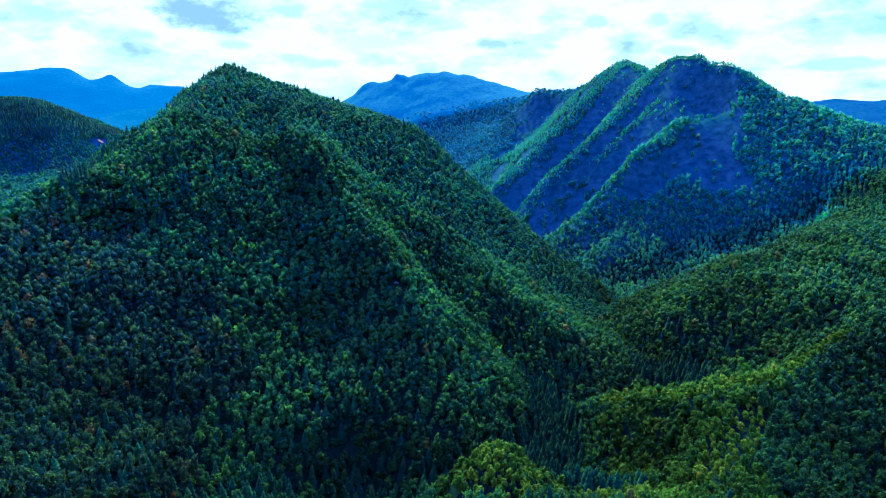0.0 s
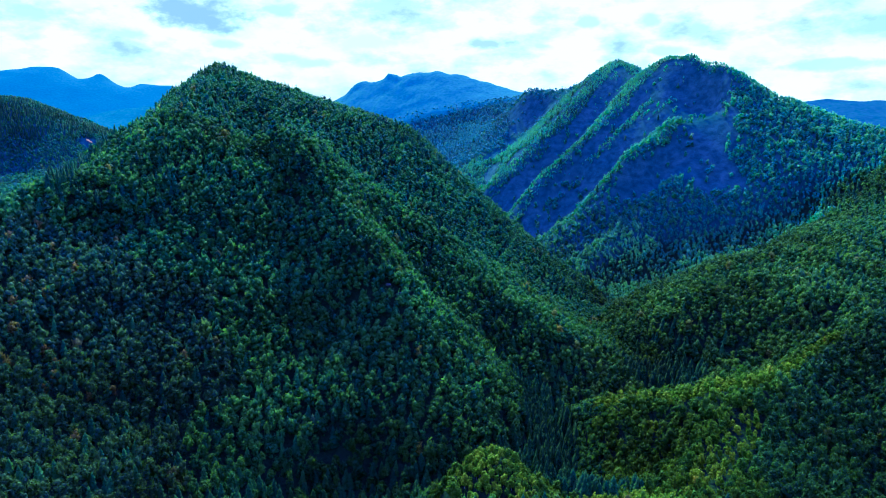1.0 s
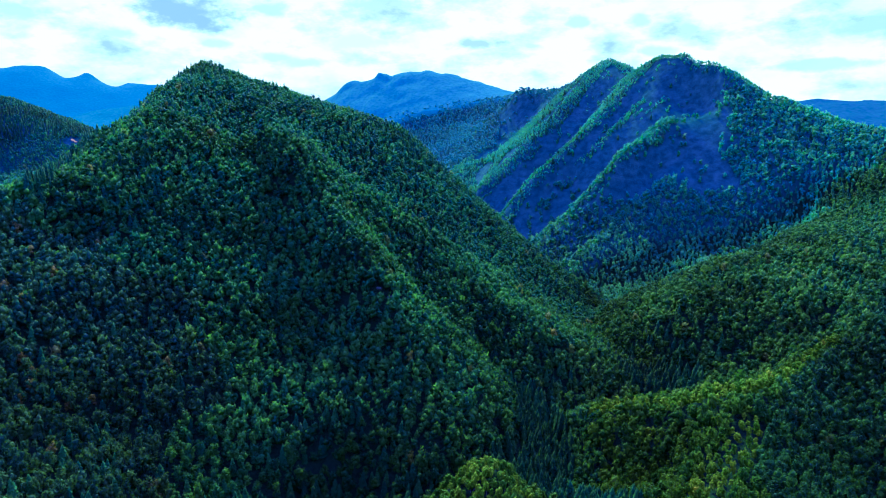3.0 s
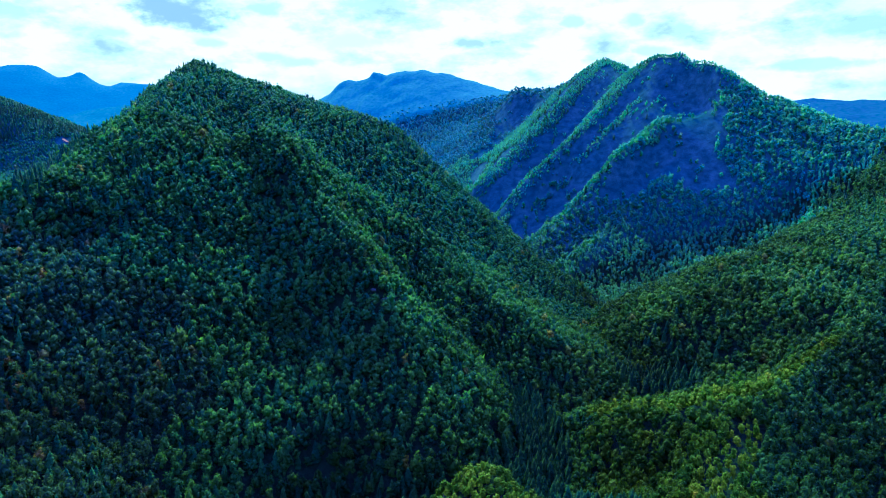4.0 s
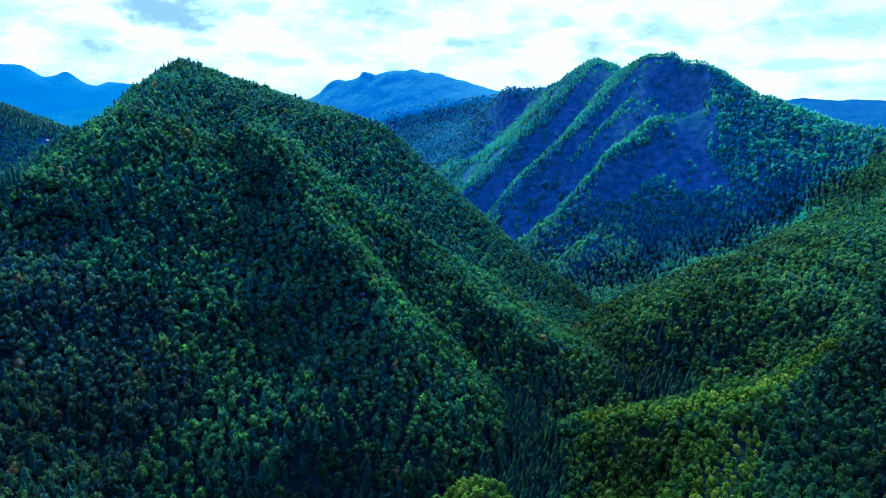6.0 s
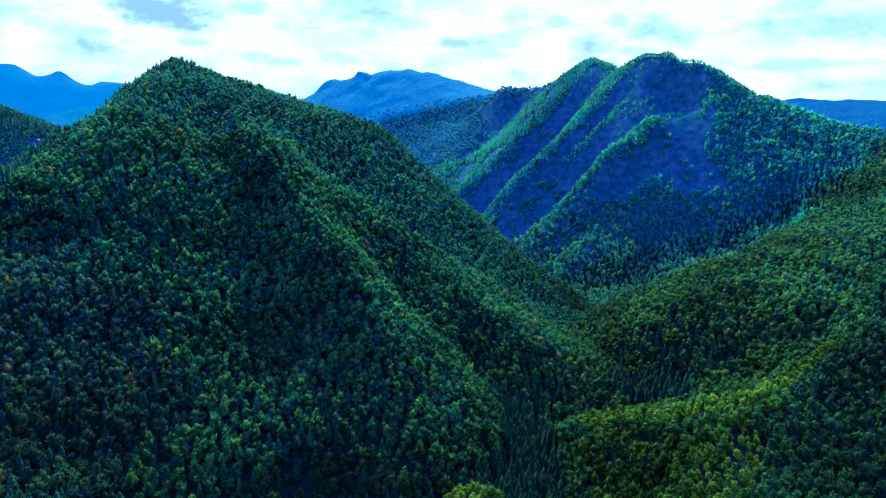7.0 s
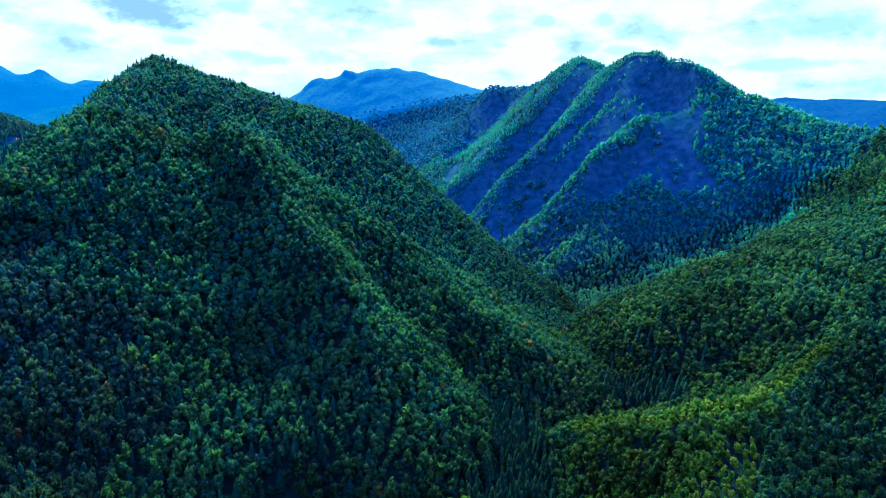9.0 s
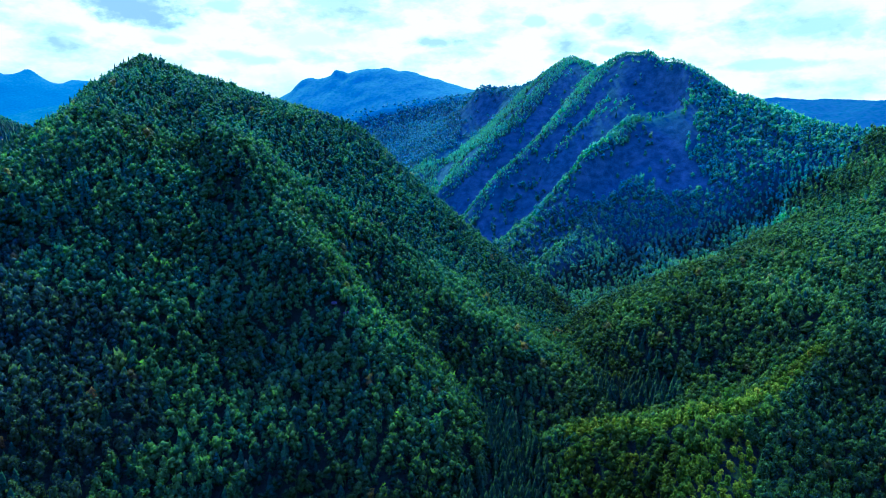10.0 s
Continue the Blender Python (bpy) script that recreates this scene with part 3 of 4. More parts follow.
def scatter(rng, x0, x1, y0, y1, space):
    """Uneven, close planting."""
    X, Y = np.meshgrid(np.arange(x0, x1, space), np.arange(y0, y1, space * 0.87))
    X = X + (np.arange(len(Y)) % 2)[:, None] * space / 2
    X = X + rng.uniform(-0.42, 0.42, X.shape) * space
    Y = Y + rng.uniform(-0.42, 0.42, Y.shape) * space
    return X.ravel(), Y.ravel()


def slope_at(x, y, z=None):
    z = land(x, y) if z is None else z
    gx, gy = land(x + 6, y) - z, land(x, y + 6) - z
    return np.hypot(gx, gy) / 6


def planted(template, xs, ys, zs, wide, high, rng):
    """Many trees of one kind as one mesh."""
    v, f = template
    n = len(xs)
    turn = rng.uniform(0, 2 * math.pi, n)
    c, s = np.cos(turn), np.sin(turn)
    V = np.empty((n, len(v), 3), np.float32)
    lean = rng.normal(0, 0.04, (2, n))
    V[..., 0] = (v[:, 0] * c[:, None] - v[:, 1] * s[:, None]) * wide[:, None] + xs[:, None] + v[:, 2] * (high * lean[0])[:, None]
    V[..., 1] = (v[:, 0] * s[:, None] + v[:, 1] * c[:, None]) * wide[:, None] + ys[:, None] + v[:, 2] * (high * lean[1])[:, None]
    V[..., 2] = v[:, 2] * high[:, None] + zs[:, None]
    F = f[None] + (np.arange(n) * len(v))[:, None, None]
    tint = np.repeat(rng.uniform(0, 1, n), len(v))
    return V.reshape(-1, 3), F.reshape(-1, 3), tint


def gather(name, lots, material, label, category="forest"):
    v, f, t, n = [], [], [], 0
    for pv, pf, pt in lots:
        v.append(pv)
        f.append(pf + n)
        t.append(pt)
        n += len(pv)
    if not v:
        return
    ob = new(name, mesh_from(name, np.concatenate(v), np.concatenate(f), material, np.concatenate(t), smooth=True))
    tagged(ob, label, category, kind="stuff")


def in_grove(x, y):
    """Planted spruces on the valley floor."""
    a = np.hypot((x - 232) / 50, (y - 724) / 36) < 1
    b = np.hypot((x - 86) / 27, (y - 590) / 85) < 1
    c = np.hypot((x - 60) / 30, (y - 505) / 50) < 1
    d = (np.hypot((x - 90) / 42, (y - 430) / 52) < 1) & (np.hypot(x - 22, y - 385) > 40)
    return a | b | c | d


def near_line(x, y, line, reach):
    """True within reach of a crest."""
    got = np.zeros(len(x), bool)
    for (ax, ay, _), (bx, by, _) in zip(line, line[1:]):
        t = np.clip(((x - ax) * (bx - ax) + (y - ay) * (by - ay)) / ((bx - ax) ** 2 + (by - ay) ** 2), 0, 1)
        got |= np.hypot(x - ax - t * (bx - ax), y - ay - t * (by - ay)) < reach
    return got


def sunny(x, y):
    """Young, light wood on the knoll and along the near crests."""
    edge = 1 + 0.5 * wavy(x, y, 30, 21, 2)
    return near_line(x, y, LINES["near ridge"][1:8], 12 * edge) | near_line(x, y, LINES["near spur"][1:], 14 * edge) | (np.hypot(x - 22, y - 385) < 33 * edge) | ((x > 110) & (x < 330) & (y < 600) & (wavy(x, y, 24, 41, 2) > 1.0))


SCAR = (-850, 1535)                   # bare earth on the left hill


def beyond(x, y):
    """Woods on the far side of the gorge, leaf colour blued for haze."""
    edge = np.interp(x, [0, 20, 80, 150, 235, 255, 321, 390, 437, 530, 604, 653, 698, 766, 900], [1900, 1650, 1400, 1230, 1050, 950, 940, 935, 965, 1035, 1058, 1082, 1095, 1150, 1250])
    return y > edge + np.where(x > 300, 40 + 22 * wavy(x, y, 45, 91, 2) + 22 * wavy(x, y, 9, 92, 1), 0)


def wood(name, y0, y1, space, crowns, spire, share, leaf, needle, size, label, keep=None, bare=2.2, tall=16.0, squat=1.28):
    rng = np.random.RandomState(int(y0))
    half = 0.70 * y1 + 90
    x, y = scatter(rng, -half, half, y0, y1, space)
    ok = (np.abs(x) < 0.70 * y + 90) & (np.hypot((x - SCAR[0]) / 18, (y - SCAR[1] + 8) / 14) > 1) & (np.hypot(x + 72, y - 650) > 7)
    # open ground in the hidden valley west of the left mountain
    ok &= ~((y > 720) & (y < 1180) & (x < np.interp(y, [695, 820, 950, 1075, 1180], [-436, -463, -463, -441, -420]) - 45))
    if keep is not None:
        ok &= keep(x, y)
    x, y = x[ok], y[ok]
    young = in_grove(x, y) & (rng.uniform(0, 1, len(x)) < 0.5)
    x, y = np.append(x, x[young] + rng.uniform(2, 5, young.sum())), np.append(y, y[young] + rng.uniform(2, 5, young.sum()))
    z = land(x, y)
    steep = slope_at(x, y, z)
    ok = steep < bare + rng.uniform(-0.2, 0.3, len(x))
    x, y, z = x[ok], y[ok], z[ok]
    grove = in_grove(x, y)
    ok = ~grove | (rng.uniform(0, 1, len(x)) < 0.85)
    x, y, z, grove = x[ok], y[ok], z[ok], grove[ok]
    # spruces close up along the brook and low ground before the knoll, imitating shade
    spruce_extra = 0.55 * near_line(x, y, LINES["brook"][1:6], 26 + 12 * wavy(x, y, 40, 61, 2)) + 0.2 * near_line(x, y, LINES["gorge"][:7], 30 + 16 * wavy(x, y, 40, 62, 2)) + 0.12 * (np.hypot((x - 270) / 80, (y - 775) / 36) < 1 + 0.4 * wavy(x, y, 25, 63, 2)) + 0.1 * ((y < 440) & (x < 40)) + 0.75 * near_line(x, y, LINES["left mountain crest"][3:10], 15)
    # spruces crown the left hill, their dark crowns in place of its shade
    spruce_extra = spruce_extra + 0.75 * ((x < -650) & (y > 1300) & (z > 305 + 18 * wavy(x, y, 70, 66, 2)))
    cone = (rng.uniform(0, 1, len(x)) < share * np.clip(0.8 + 1.6 * wavy(x, y, 90, 11, 2), 0, 3) + spruce_extra) | grove
    light = sunny(x, y) & (y < 700)
    cone &= ~light
    kind = rng.randint(0, len(crowns), len(x))
    over = beyond(x, y)
    right = (x > 205 + 25 * wavy(x, y, 50, 51, 2)) & (y > np.interp(x, [200, 300, 420, 520], [740, 690, 660, 560])) & ~over
    right |= (x > np.interp(y, [300, 430, 520, 620], [60, 100, 122, 132]) + 12 * wavy(x, y, 30, 53, 2)) & (y < 740) & (x > 60)
    # few spruces in the sunny near slopes
    cone &= ~(right & ~grove & (y < 735) & (wavy(x, y, 20, 71, 1) > -0.5))
    # shady side of the low ridge: its shade is put into darker leaves
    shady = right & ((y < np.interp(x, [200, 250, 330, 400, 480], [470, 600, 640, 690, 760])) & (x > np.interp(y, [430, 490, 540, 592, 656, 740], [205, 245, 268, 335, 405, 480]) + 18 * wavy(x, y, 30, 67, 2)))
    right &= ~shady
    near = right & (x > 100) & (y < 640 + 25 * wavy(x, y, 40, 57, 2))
    old = ~right & (x < -215 + 30 * wavy(x, y, 60, 58, 2)) & (y < 640 + 40 * wavy(x, y, 60, 59, 2))
    hill = (x < -600) & (y > 1180)
    for suffix, pick, material, words in (("", ~cone & ~light & ~over & ~right & ~old & ~shady & ~hill, leaf, label), ("_hill", ~cone & hill, HILL_LEAF, "forest on the hill beyond the side valley, leaves tinted teal with haze"), ("_deep", ~cone & ~light & ~over & shady, SHADE_LEAF, "forest on the shady side of the low ridge, shade put into the leaf colour"), ("_olive", ~cone & ~light & ~over & right & ~near, OLIVE_LEAF, "olive green forest on the sunlit hill"),
                                          ("_ridge", ~cone & ~light & ~over & near, RIDGE_LEAF, "bright green forest on the low sunlit ridge"), ("_old", ~cone & ~light & ~over & old, OLD_LEAF, "dull green old forest with brownish crowns"), ("_beyond", ~cone & over, DISTANT_LEAF if y0 >= 1900 else HAZE_LEAF, "forest beyond the gorge, blue haze in its leaf colour"), ("_scrub", light, MEADOW_LEAF, "light yellow-green young trees along the sunny crest")):
        lots = []
        for k, template in enumerate(crowns):
            m = (kind == k) & pick
            n = m.sum()
            r = space * 0.46 * size * np.exp(np.clip(rng.normal(0, 0.22, n), -0.5, 0.3)) * (0.66 if suffix == "_scrub" else 0.85 if suffix == "_beyond" else 1.0)
            high = r * squat * rng.uniform(0.75, 1.35, n)
            foot = np.clip(tall * rng.uniform(0.7, 1.25, n) * (0.8 if suffix in ("_scrub", "_beyond") else 1.0) - 2.2 * high, 0.3, 2.5 if suffix == "_beyond" else 6.0)
            lots.append(planted(template, x[m], y[m], z[m] + foot, r, high, rng))
        if pick.any():
            gather(name + suffix, lots, material, words)
    n = cone.sum()
    high = tall * rng.uniform(0.85, 1.3, n)
    high = np.where(grove[cone], 1.25 * high, high)
    crest = near_line(x, y, LINES["left mountain crest"][3:10], 16)[cone]
    high = np.where(crest, 1.35 * high, high)
    wide = high * rng.uniform(0.85, 1.2, n) * np.where(crest, 0.6, 1.0) * np.where(grove[cone], 0.85, 1.0)
    for name_, pick, material, words in (("spruce_" + name, ~grove[cone], needle, "dark green spruces standing among the broadleaved wood"),
                                         ("spruce_grove", grove[cone], GROVE_NEEDLE, "planted stand of pointed green spruces on the valley floor")):
        if pick.any():
            gather(name_, [planted(spire, x[cone][pick], y[cone][pick], z[cone][pick] - 0.5, wide[pick], high[pick], rng)], material, words)


def cliffs(x, y):
    """Bare limestone between the wooded ribs of the right mountain."""
    ribs = np.zeros(len(x), bool)
    for name, reach in (("horn ridge", 22), ("second ridge", 17), ("second ridge branch", 12), ("third ridge", 18), ("fourth ridge", 20), ("right mountain crest", 12), ("right mountain flank", 15)):
        ribs |= near_line(x, y, LINES[name], reach * (1 + 0.5 * wavy(x, y, 40, 31, 2)))
    low = np.interp(x, [150, 240, 340, 400, 450, 520], [1290, 1290, 1262, 1240, 1228, 1228])
    right = np.interp(y, [1225, 1300, 1375, 1420, 1500, 1700], [500, 518, 541, 556, 600, 600])
    face = (x > 60) & (x < right - 4 + 20 * wavy(x, y, 20, 33, 3)) & (y > low + 14 * wavy(x, y, 30, 35, 2)) & (y < 1900)
    back = (x > np.interp(y, [1700, 1850, 2050, 2120], [110, 110, 140, 160]) + 12 * wavy(x, y, 40, 36, 2)) & (x < 340) & (y > 1640) & (y < 2085)
    facing = land(x, y + 8) - land(x, y - 8) > 3
    facing |= (x > 428) & (y > 1390) & (y < 1560)
    return (face | back) & ~ribs & facing & (wavy(x, y, 11, 34, 2) > -0.7)


KNOLL = (-18, 78, 350, 420)          # x from, to, y from, to: single trees stand here


def on_knoll(x, y):
    return (x > KNOLL[0]) & (x < KNOLL[1]) & (y > KNOLL[2]) & (y < KNOLL[3])


def part(name, geometry, material, parent, label="", tint=None):
    v, f = geometry
    ob = new(name, mesh_from(name, v, f, material, tint, smooth=True))
    ob.parent = parent
    return tagged(ob, label)


def broadleaf_tree(seed, leaf, label):
    """A tree 1 x crown radius 3.6 m, 12 m high: trunk with limbs, crown of clumps."""
    rng = np.random.RandomState(seed)
    tree = tagged(new("broadleaf_tree"), label, "tree", "trees on the knoll")
    limbs = [stem(7.5, 0.22)]
    for k in range(4):
        v, f = stem(2.6, 0.09, 4)
        tilt = Matrix.Rotation(k * 1.6 + rng.uniform(0, 0.6), 3, "Z") @ Matrix.Rotation(rng.uniform(0.6, 1.0), 3, "Y")
        limbs.append((v @ np.array(tilt).T + [0, 0, 3.6 + 0.8 * k], f))
    part("trunk", joined(limbs), BARK, tree)
    v, f = broadleaf_crown(seed, 11, 18, 1.0, 0.11)
    part("crown", (v * [3.6, 3.6, 4.1] + [0, 0, 2.6], f), leaf, tree, tint=np.zeros(len(v)))
    return tree


def spruce_tree(seed):
    tree = tagged(new("spruce_tree"), "dark green pointed spruce with drooping whorls", "tree", "spruces below the knoll")
    part("trunk", stem(13.0, 0.2), BARK, tree)
    v, f = conifer_crown(seed, 10, 12)
    part("crown", (v * [17, 17, 16], f), GROVE_NEEDLE, tree, tint=np.zeros(len(v)))
    return tree


def plant_knoll():
    rng = np.random.RandomState(12)
    x, y = scatter(rng, KNOLL[0] + 2, KNOLL[1] - 2, KNOLL[2] + 2, KNOLL[3] - 2, 3.9)
    z = land(x, y)
    light, cone = sunny(x, y), in_grove(x, y)
    stay = light | (rng.uniform(0, 1, len(x)) < 0.38)
    x, y, z, light, cone = x[stay], y[stay], z[stay], light[stay], cone[stay]
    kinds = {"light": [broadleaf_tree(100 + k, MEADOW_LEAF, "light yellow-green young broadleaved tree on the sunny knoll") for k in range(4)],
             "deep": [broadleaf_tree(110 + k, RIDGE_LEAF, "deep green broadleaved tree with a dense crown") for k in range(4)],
             "cone": [spruce_tree(120 + k) for k in range(2)]}
    spare = {k: list(v) for k, v in kinds.items()}
    for px, py, pz, li, co in zip(x, y, z, light, cone):
        # the knoll's right side takes darker trees, its shade set in leaf colour
        shade_side = li and px > 27 + 9 * math.sin(py * 0.4) and rng.uniform() < 0.65
        key = "light" if li and not shade_side else "cone" if co and not li else "deep"
        size = math.exp(rng.normal(0, 0.18)) * (0.54 if li else 0.9)
        m = pose(px, py, pz - 0.4, rng.normal(0, 2), rng.normal(0, 2), rng.uniform(0, 360))
        kind = kinds[key][rng.randint(len(kinds[key]))]
        if kind in spare[key]:
            spare[key].remove(kind)
            kind.matrix_basis = m
            kind.scale = (size,) * 3
        else:
            tree = copy_thing(kind, m)
            tree.scale = (size, size, size * rng.uniform(0.85, 1.15))
    for rest in spare.values():
        for kind in rest:
            for ob in (*kind.children, kind):
                bpy.data.objects.remove(ob)


plant_knoll()
NEAR = [broadleaf_crown(s, 7, 17, 1.0, 0.135) for s in range(8)]
MIDDLE = [broadleaf_crown(20 + s, 5, 11, 1.0, 0.175) for s in range(6)]
HIGH = [broadleaf_crown(40 + s, 4, 5, 1.0, 0.21) for s in range(5)]
FAR = [broadleaf_crown(60 + s, 2, 4, 1.0, 0.24) for s in range(5)]
wood("near_wood", 300, 510, 7.7, NEAR, conifer_crown(1, 7, 10), 0.05, LEAF, NEEDLE, 1.12, "dense broadleaved forest in deep green with a few turning crowns",
     keep=lambda x, y: ~on_knoll(x, y))
wood("slope_wood", 510, 880, 7.5, MIDDLE, conifer_crown(2, 6, 9), 0.07, LEAF, NEEDLE, 1.15, "dense broadleaved forest covering the steep slopes")
wood("upper_wood", 880, 1180, 7.2, HIGH, conifer_crown(3, 5, 6), 0.14, UPPER_LEAF, NEEDLE, 1.05, "green forest on the upper mountain slopes", tall=12.0)


def rocky(x, y):
    return ~cliffs(x, y) & ~((x < 60) & (x > -650) & (y < 1480)) & ~((x < -120) & (x > -650)) & ~((x > 850) & (y > 1350)) & ~((x < 850) & (x > 25 + np.interp(y, [1400, 1550, 1700, 1900], [620, 545, 480, 450])) & (y > 1400))


wood("flank_wood", 1180, 1400, 7.6, HIGH, conifer_crown(3, 3, 6), 0.05, HAZE_LEAF, NEEDLE, 1.35, "forest on the lower flanks of the rocky mountain, leaves tinted with haze",
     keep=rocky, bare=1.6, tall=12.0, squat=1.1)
wood("mountain_wood", 1400, 1900, 6.2, FAR, conifer_crown(3, 3, 6), 0.12, HAZE_LEAF, NEEDLE, 1.1, "forest on the rocky mountain flanks, leaves tinted with haze",
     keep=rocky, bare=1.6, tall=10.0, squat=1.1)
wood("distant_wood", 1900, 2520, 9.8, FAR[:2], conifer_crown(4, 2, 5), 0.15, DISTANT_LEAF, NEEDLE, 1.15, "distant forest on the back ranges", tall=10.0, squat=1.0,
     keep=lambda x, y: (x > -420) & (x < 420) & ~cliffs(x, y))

# ---- the far ranges ----
def range_material(name, low, high, glow):
    """Wooded ranges: blue haze put into the base colour and a faint emission."""
    m = bpy.data.materials.new(name)
    m.use_nodes = True
    nt = m.node_tree
    bsdf = nt.nodes["Principled BSDF"]
    geo, grain, ramp = node(nt, "ShaderNodeNewGeometry"), node(nt, "ShaderNodeTexNoise"), node(nt, "ShaderNodeValToRGB")
    grain.inputs["Scale"].default_value, grain.inputs["Detail"].default_value = 0.09, 10.0
    link(nt, geo.outputs["Position"], grain.inputs["Vector"])
    ramp.color_ramp.elements[0].position, ramp.color_ramp.elements[0].color = 0.35, (*low, 1)
    ramp.color_ramp.elements[1].position, ramp.color_ramp.elements[1].color = 0.65, (*high, 1)
    link(nt, grain.outputs[0], ramp.inputs[0])
    link(nt, ramp.outputs[0], bsdf.inputs["Base Color"])
    bsdf.inputs["Roughness"].default_value = 1.0
    bsdf.inputs["Specular IOR Level"].default_value = 0.0
    relief = node(nt, "ShaderNodeBump")
    relief.inputs["Strength"].default_value, relief.inputs["Distance"].default_value = 0.12, 3.0
    link(nt, grain.outputs[0], relief.inputs["Height"])
    link(nt, relief.outputs[0], bsdf.inputs["Normal"])
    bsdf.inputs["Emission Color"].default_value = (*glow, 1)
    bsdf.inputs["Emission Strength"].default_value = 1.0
    return m


def far_range(name, x0, x1, y0, y1, step, rough, material, label):
    """A stretch of far mountain land standing 12 m proud of the bare sheet: the wood's canopy seen from afar."""
    X, Y = np.meshgrid(np.arange(x0, x1 + 1, step).astype(float), np.arange(y0, y1 + 1, step).astype(float))
    Z = land(X, Y) + 8 + 0.3 * rough * wavy(X, Y, step * 1.6, 9, 1) + 3 * rough * wavy(X, Y, step * 12, 19, 3)
    Z = np.maximum(Z, land(X, Y) + 4)
    # the crag on the back mountain's crest
    Z += 14 * np.exp(-((X + 280) / 27) ** 4 - ((Y - 2800) / 40) ** 2) + 15 * np.exp(-((X + 350) / 48) ** 4 - ((Y - 2800) / 50) ** 2) + 18 * np.exp(-((X + 425) / 45) ** 4 - ((Y - 2850) / 50) ** 2) + 9 * np.exp(-((X + 130) / 110) ** 4 - ((Y - 2790) / 80) ** 2)
    border = np.minimum(np.minimum(X - x0, x1 - X), np.minimum(Y - y0, y1 - Y))
    Z -= np.clip(1 - border / (step * 3), 0, 1) * 40
    ny, nx = X.shape
    idx = np.arange(nx * ny).reshape(ny, nx)
    faces = np.stack([idx[:-1, :-1], idx[:-1, 1:], idx[1:, 1:], idx[1:, :-1]], -1).reshape(-1, 4)
    ob = new(name, mesh_from(name, np.stack([X, Y, Z], -1).reshape(-1, 3), faces, material, smooth=True))
    tagged(ob, label, "mountain range", kind="structure")


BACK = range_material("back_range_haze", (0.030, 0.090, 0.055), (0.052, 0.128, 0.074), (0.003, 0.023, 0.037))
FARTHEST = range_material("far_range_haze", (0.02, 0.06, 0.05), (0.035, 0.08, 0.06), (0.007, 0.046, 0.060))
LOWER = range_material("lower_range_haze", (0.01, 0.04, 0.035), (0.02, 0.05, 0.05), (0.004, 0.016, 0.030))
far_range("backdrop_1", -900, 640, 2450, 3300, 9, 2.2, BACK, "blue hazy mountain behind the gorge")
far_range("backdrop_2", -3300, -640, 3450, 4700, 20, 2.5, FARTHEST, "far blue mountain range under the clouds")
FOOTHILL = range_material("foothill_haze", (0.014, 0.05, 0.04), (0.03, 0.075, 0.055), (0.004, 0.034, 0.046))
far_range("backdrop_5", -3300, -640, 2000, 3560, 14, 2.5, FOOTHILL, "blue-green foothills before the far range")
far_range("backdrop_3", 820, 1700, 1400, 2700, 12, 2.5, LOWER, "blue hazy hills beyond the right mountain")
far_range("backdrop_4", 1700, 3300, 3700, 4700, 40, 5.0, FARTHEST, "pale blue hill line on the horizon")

# ---- small things ----
def stone_material(name, dark, light):
    m = bpy.data.materials.new(name)
    m.use_nodes = True
    nt = m.node_tree
    bsdf = nt.nodes["Principled BSDF"]
    coord, grain, ramp, relief = node(nt, "ShaderNodeTexCoord"), node(nt, "ShaderNodeTexNoise"), node(nt, "ShaderNodeValToRGB"), node(nt, "ShaderNodeBump")
    grain.inputs["Scale"].default_value, grain.inputs["Detail"].default_value = 0.9, 8.0
    link(nt, coord.outputs["Object"], grain.inputs["Vector"])
    ramp.color_ramp.elements[0].position, ramp.color_ramp.elements[0].color = 0.35, (*dark, 1)
    ramp.color_ramp.elements[1].position, ramp.color_ramp.elements[1].color = 0.68, (*light, 1)
    link(nt, grain.outputs[0], ramp.inputs[0])
    link(nt, ramp.outputs[0], bsdf.inputs["Base Color"])
    link(nt, grain.outputs[0], relief.inputs["Height"])
    relief.inputs["Strength"].default_value = 0.7
    link(nt, relief.outputs[0], bsdf.inputs["Normal"])
    bsdf.inputs["Roughness"].default_value = 0.92
    return m


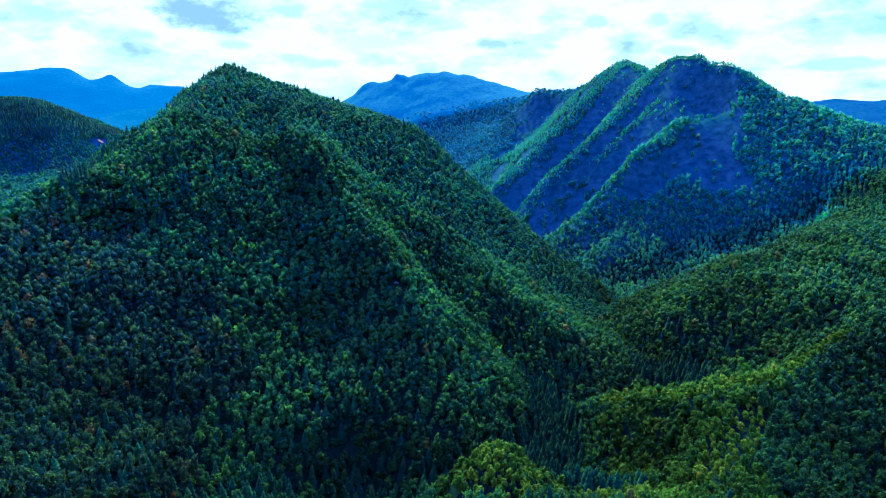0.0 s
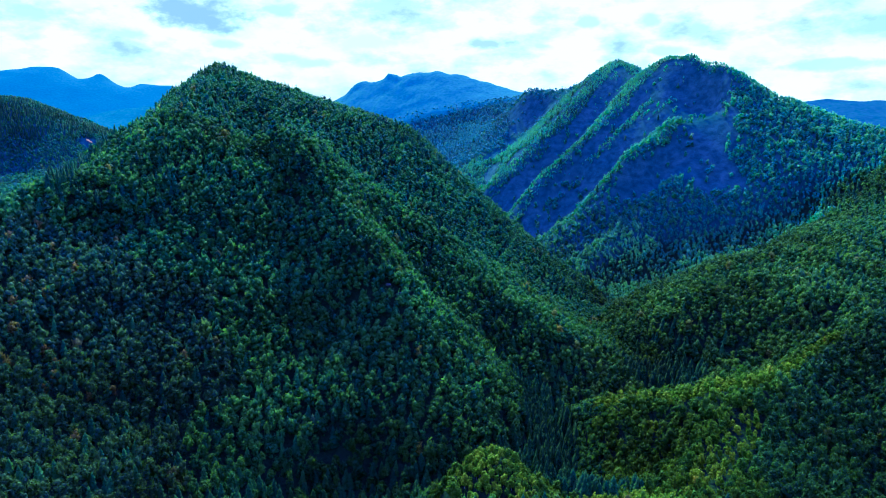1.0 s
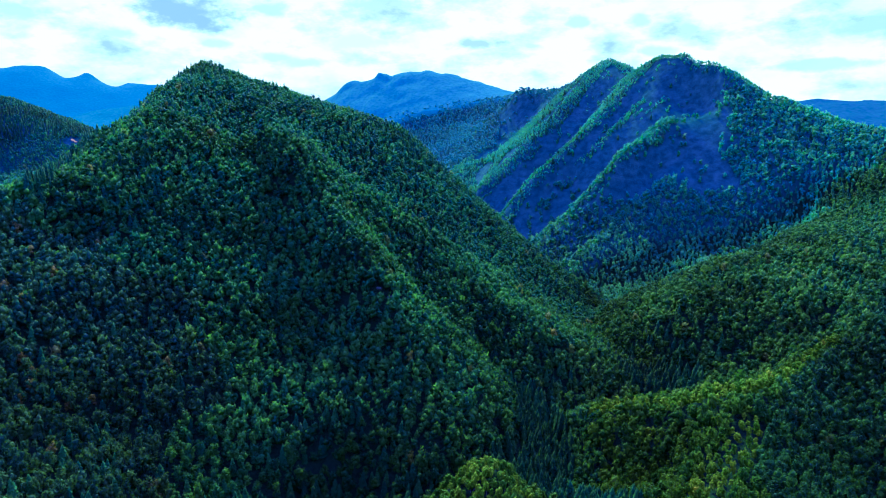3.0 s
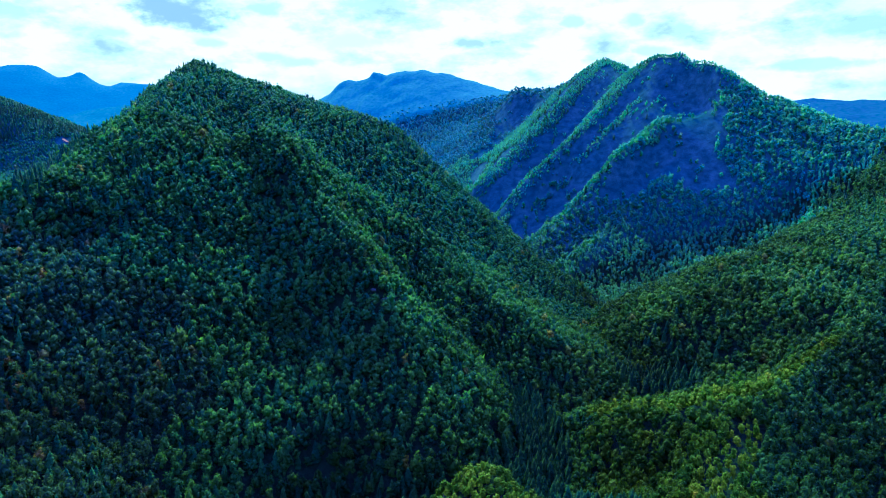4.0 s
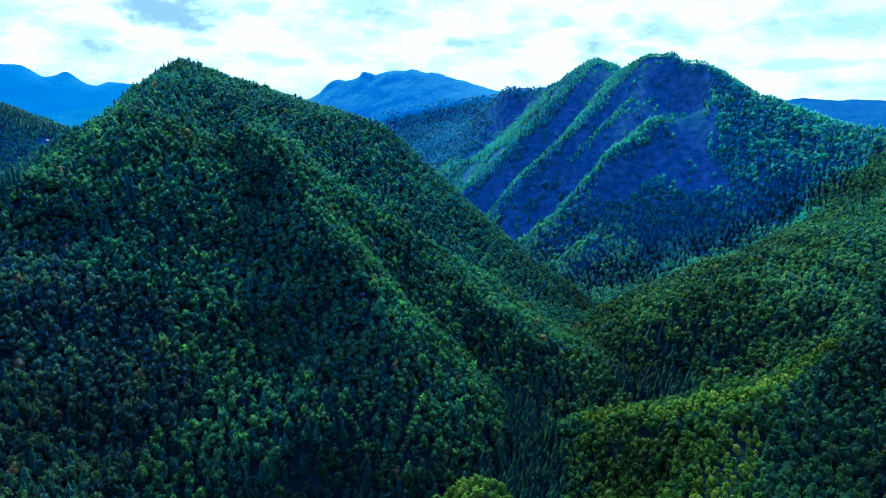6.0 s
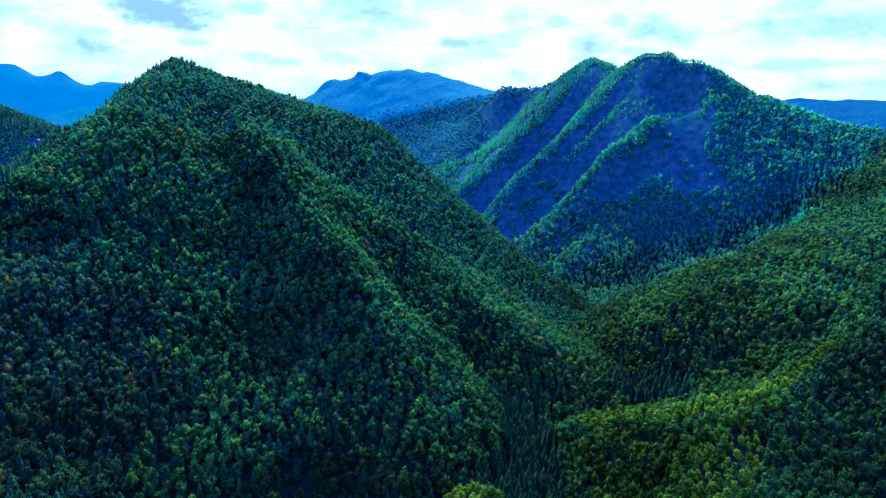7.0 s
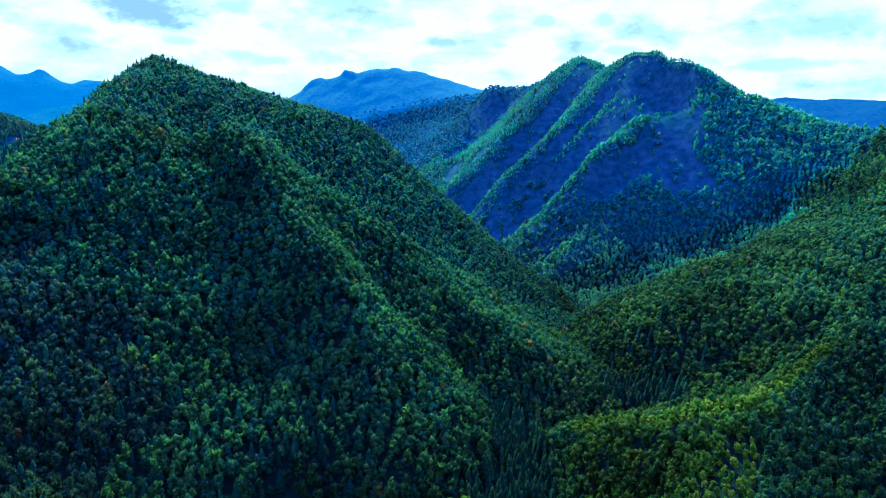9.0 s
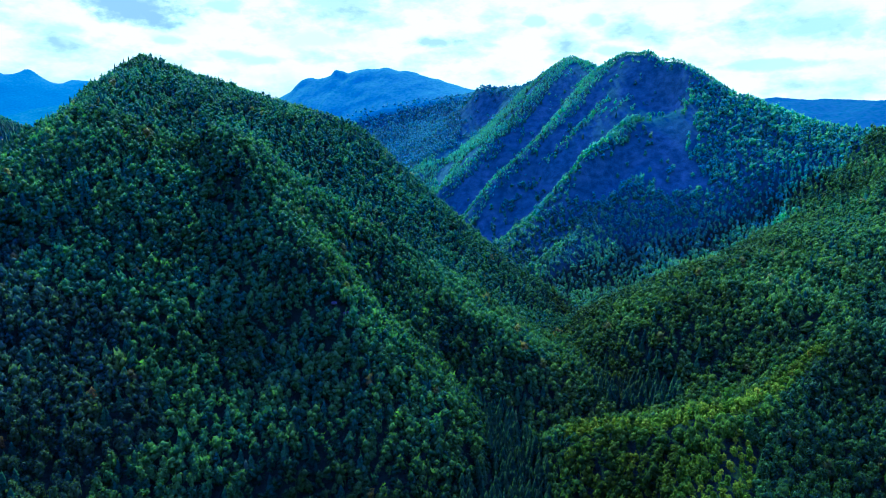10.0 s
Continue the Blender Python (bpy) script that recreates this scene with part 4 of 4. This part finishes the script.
def boulder(name, size, material, label, category, place, seed, turn=0.0):
    """A broken block of rock: a sphere cut by random planes."""
    rng = np.random.RandomState(seed)
    bm = bmesh.new()
    bmesh.ops.create_icosphere(bm, subdivisions=3, radius=1.0)
    planes = rng.normal(size=(16, 3))
    planes /= np.linalg.norm(planes, axis=1)[:, None]
    reach = rng.uniform(0.6, 0.9, 16)
    for v in bm.verts:
        co = np.array(v.co)
        for p, d in zip(planes, reach):
            over = co @ p - d
            if over > 0:
                co -= p * over
        v.co = co * size
    me = bpy.data.meshes.new(name)
    bm.to_mesh(me)
    bm.free()
    me.materials.append(material)
    ob = new(name, me)
    ob.matrix_basis = pose(*place, 0, 0, turn)
    return tagged(ob, label, category)


def ground_at(x, y):
    return float(land(np.array([float(x)]), np.array([float(y)]))[0])


OUTCROP = stone_material("outcrop_stone", (0.012, 0.026, 0.010), (0.05, 0.075, 0.030))
PALE = stone_material("pale_stone", (0.45, 0.44, 0.40), (0.75, 0.74, 0.70))
boulder("rock_outcrop", (4.2, 1.8, 2.0), OUTCROP, "weathered grey rock outcrop breaking through the wooded spur", "rock", (-74, 660, ground_at(-74, 660) + 1.0), 3, -25)
boulder("rock_outcrop", (4.0, 2.0, 2.0), OUTCROP, "small grey rock step below the outcrop", "rock", (-62, 654, ground_at(-62, 654) + 0.5), 5, 20)
boulder("pale_boulder", (1.2, 1.1, 1.2), PALE, "single pale limestone boulder among the valley spruces", "rock", (99, 519, ground_at(99, 519) + 11.0), 8)


def scar(x0, y0, length, width, turn, material, label):
    """A strip of bare earth lying on the slope."""
    rng = np.random.RandomState(4)
    n, k = 14, 5
    u, v = np.meshgrid(np.linspace(-0.5, 0.5, n), np.linspace(-0.5, 0.5, k))
    edge = 1 + 0.5 * rng.uniform(-1, 1, (1, n))
    px, py = u * length, v * width * edge * np.sqrt(np.clip(1 - 4 * u * u, 0.05, 1))
    c, s = math.cos(radians(turn)), math.sin(radians(turn))
    X, Y = x0 + px * c - py * s, y0 + px * s + py * c
    Z = land(X, Y) + 1.0
    idx = np.arange(n * k).reshape(k, n)
    faces = np.stack([idx[:-1, :-1], idx[:-1, 1:], idx[1:, 1:], idx[1:, :-1]], -1).reshape(-1, 4)
    ob = new("earth_scar", mesh_from("earth_scar", np.stack([X, Y, Z], -1).reshape(-1, 3), faces, material, smooth=True))
    tagged(ob, label, "bare earth", kind="structure")


scar(*SCAR, 16, 5, -20, stone_material("bare_earth", (0.55, 0.33, 0.02), (0.70, 0.46, 0.04)), "strip of bare tan earth on the wooded hillside")
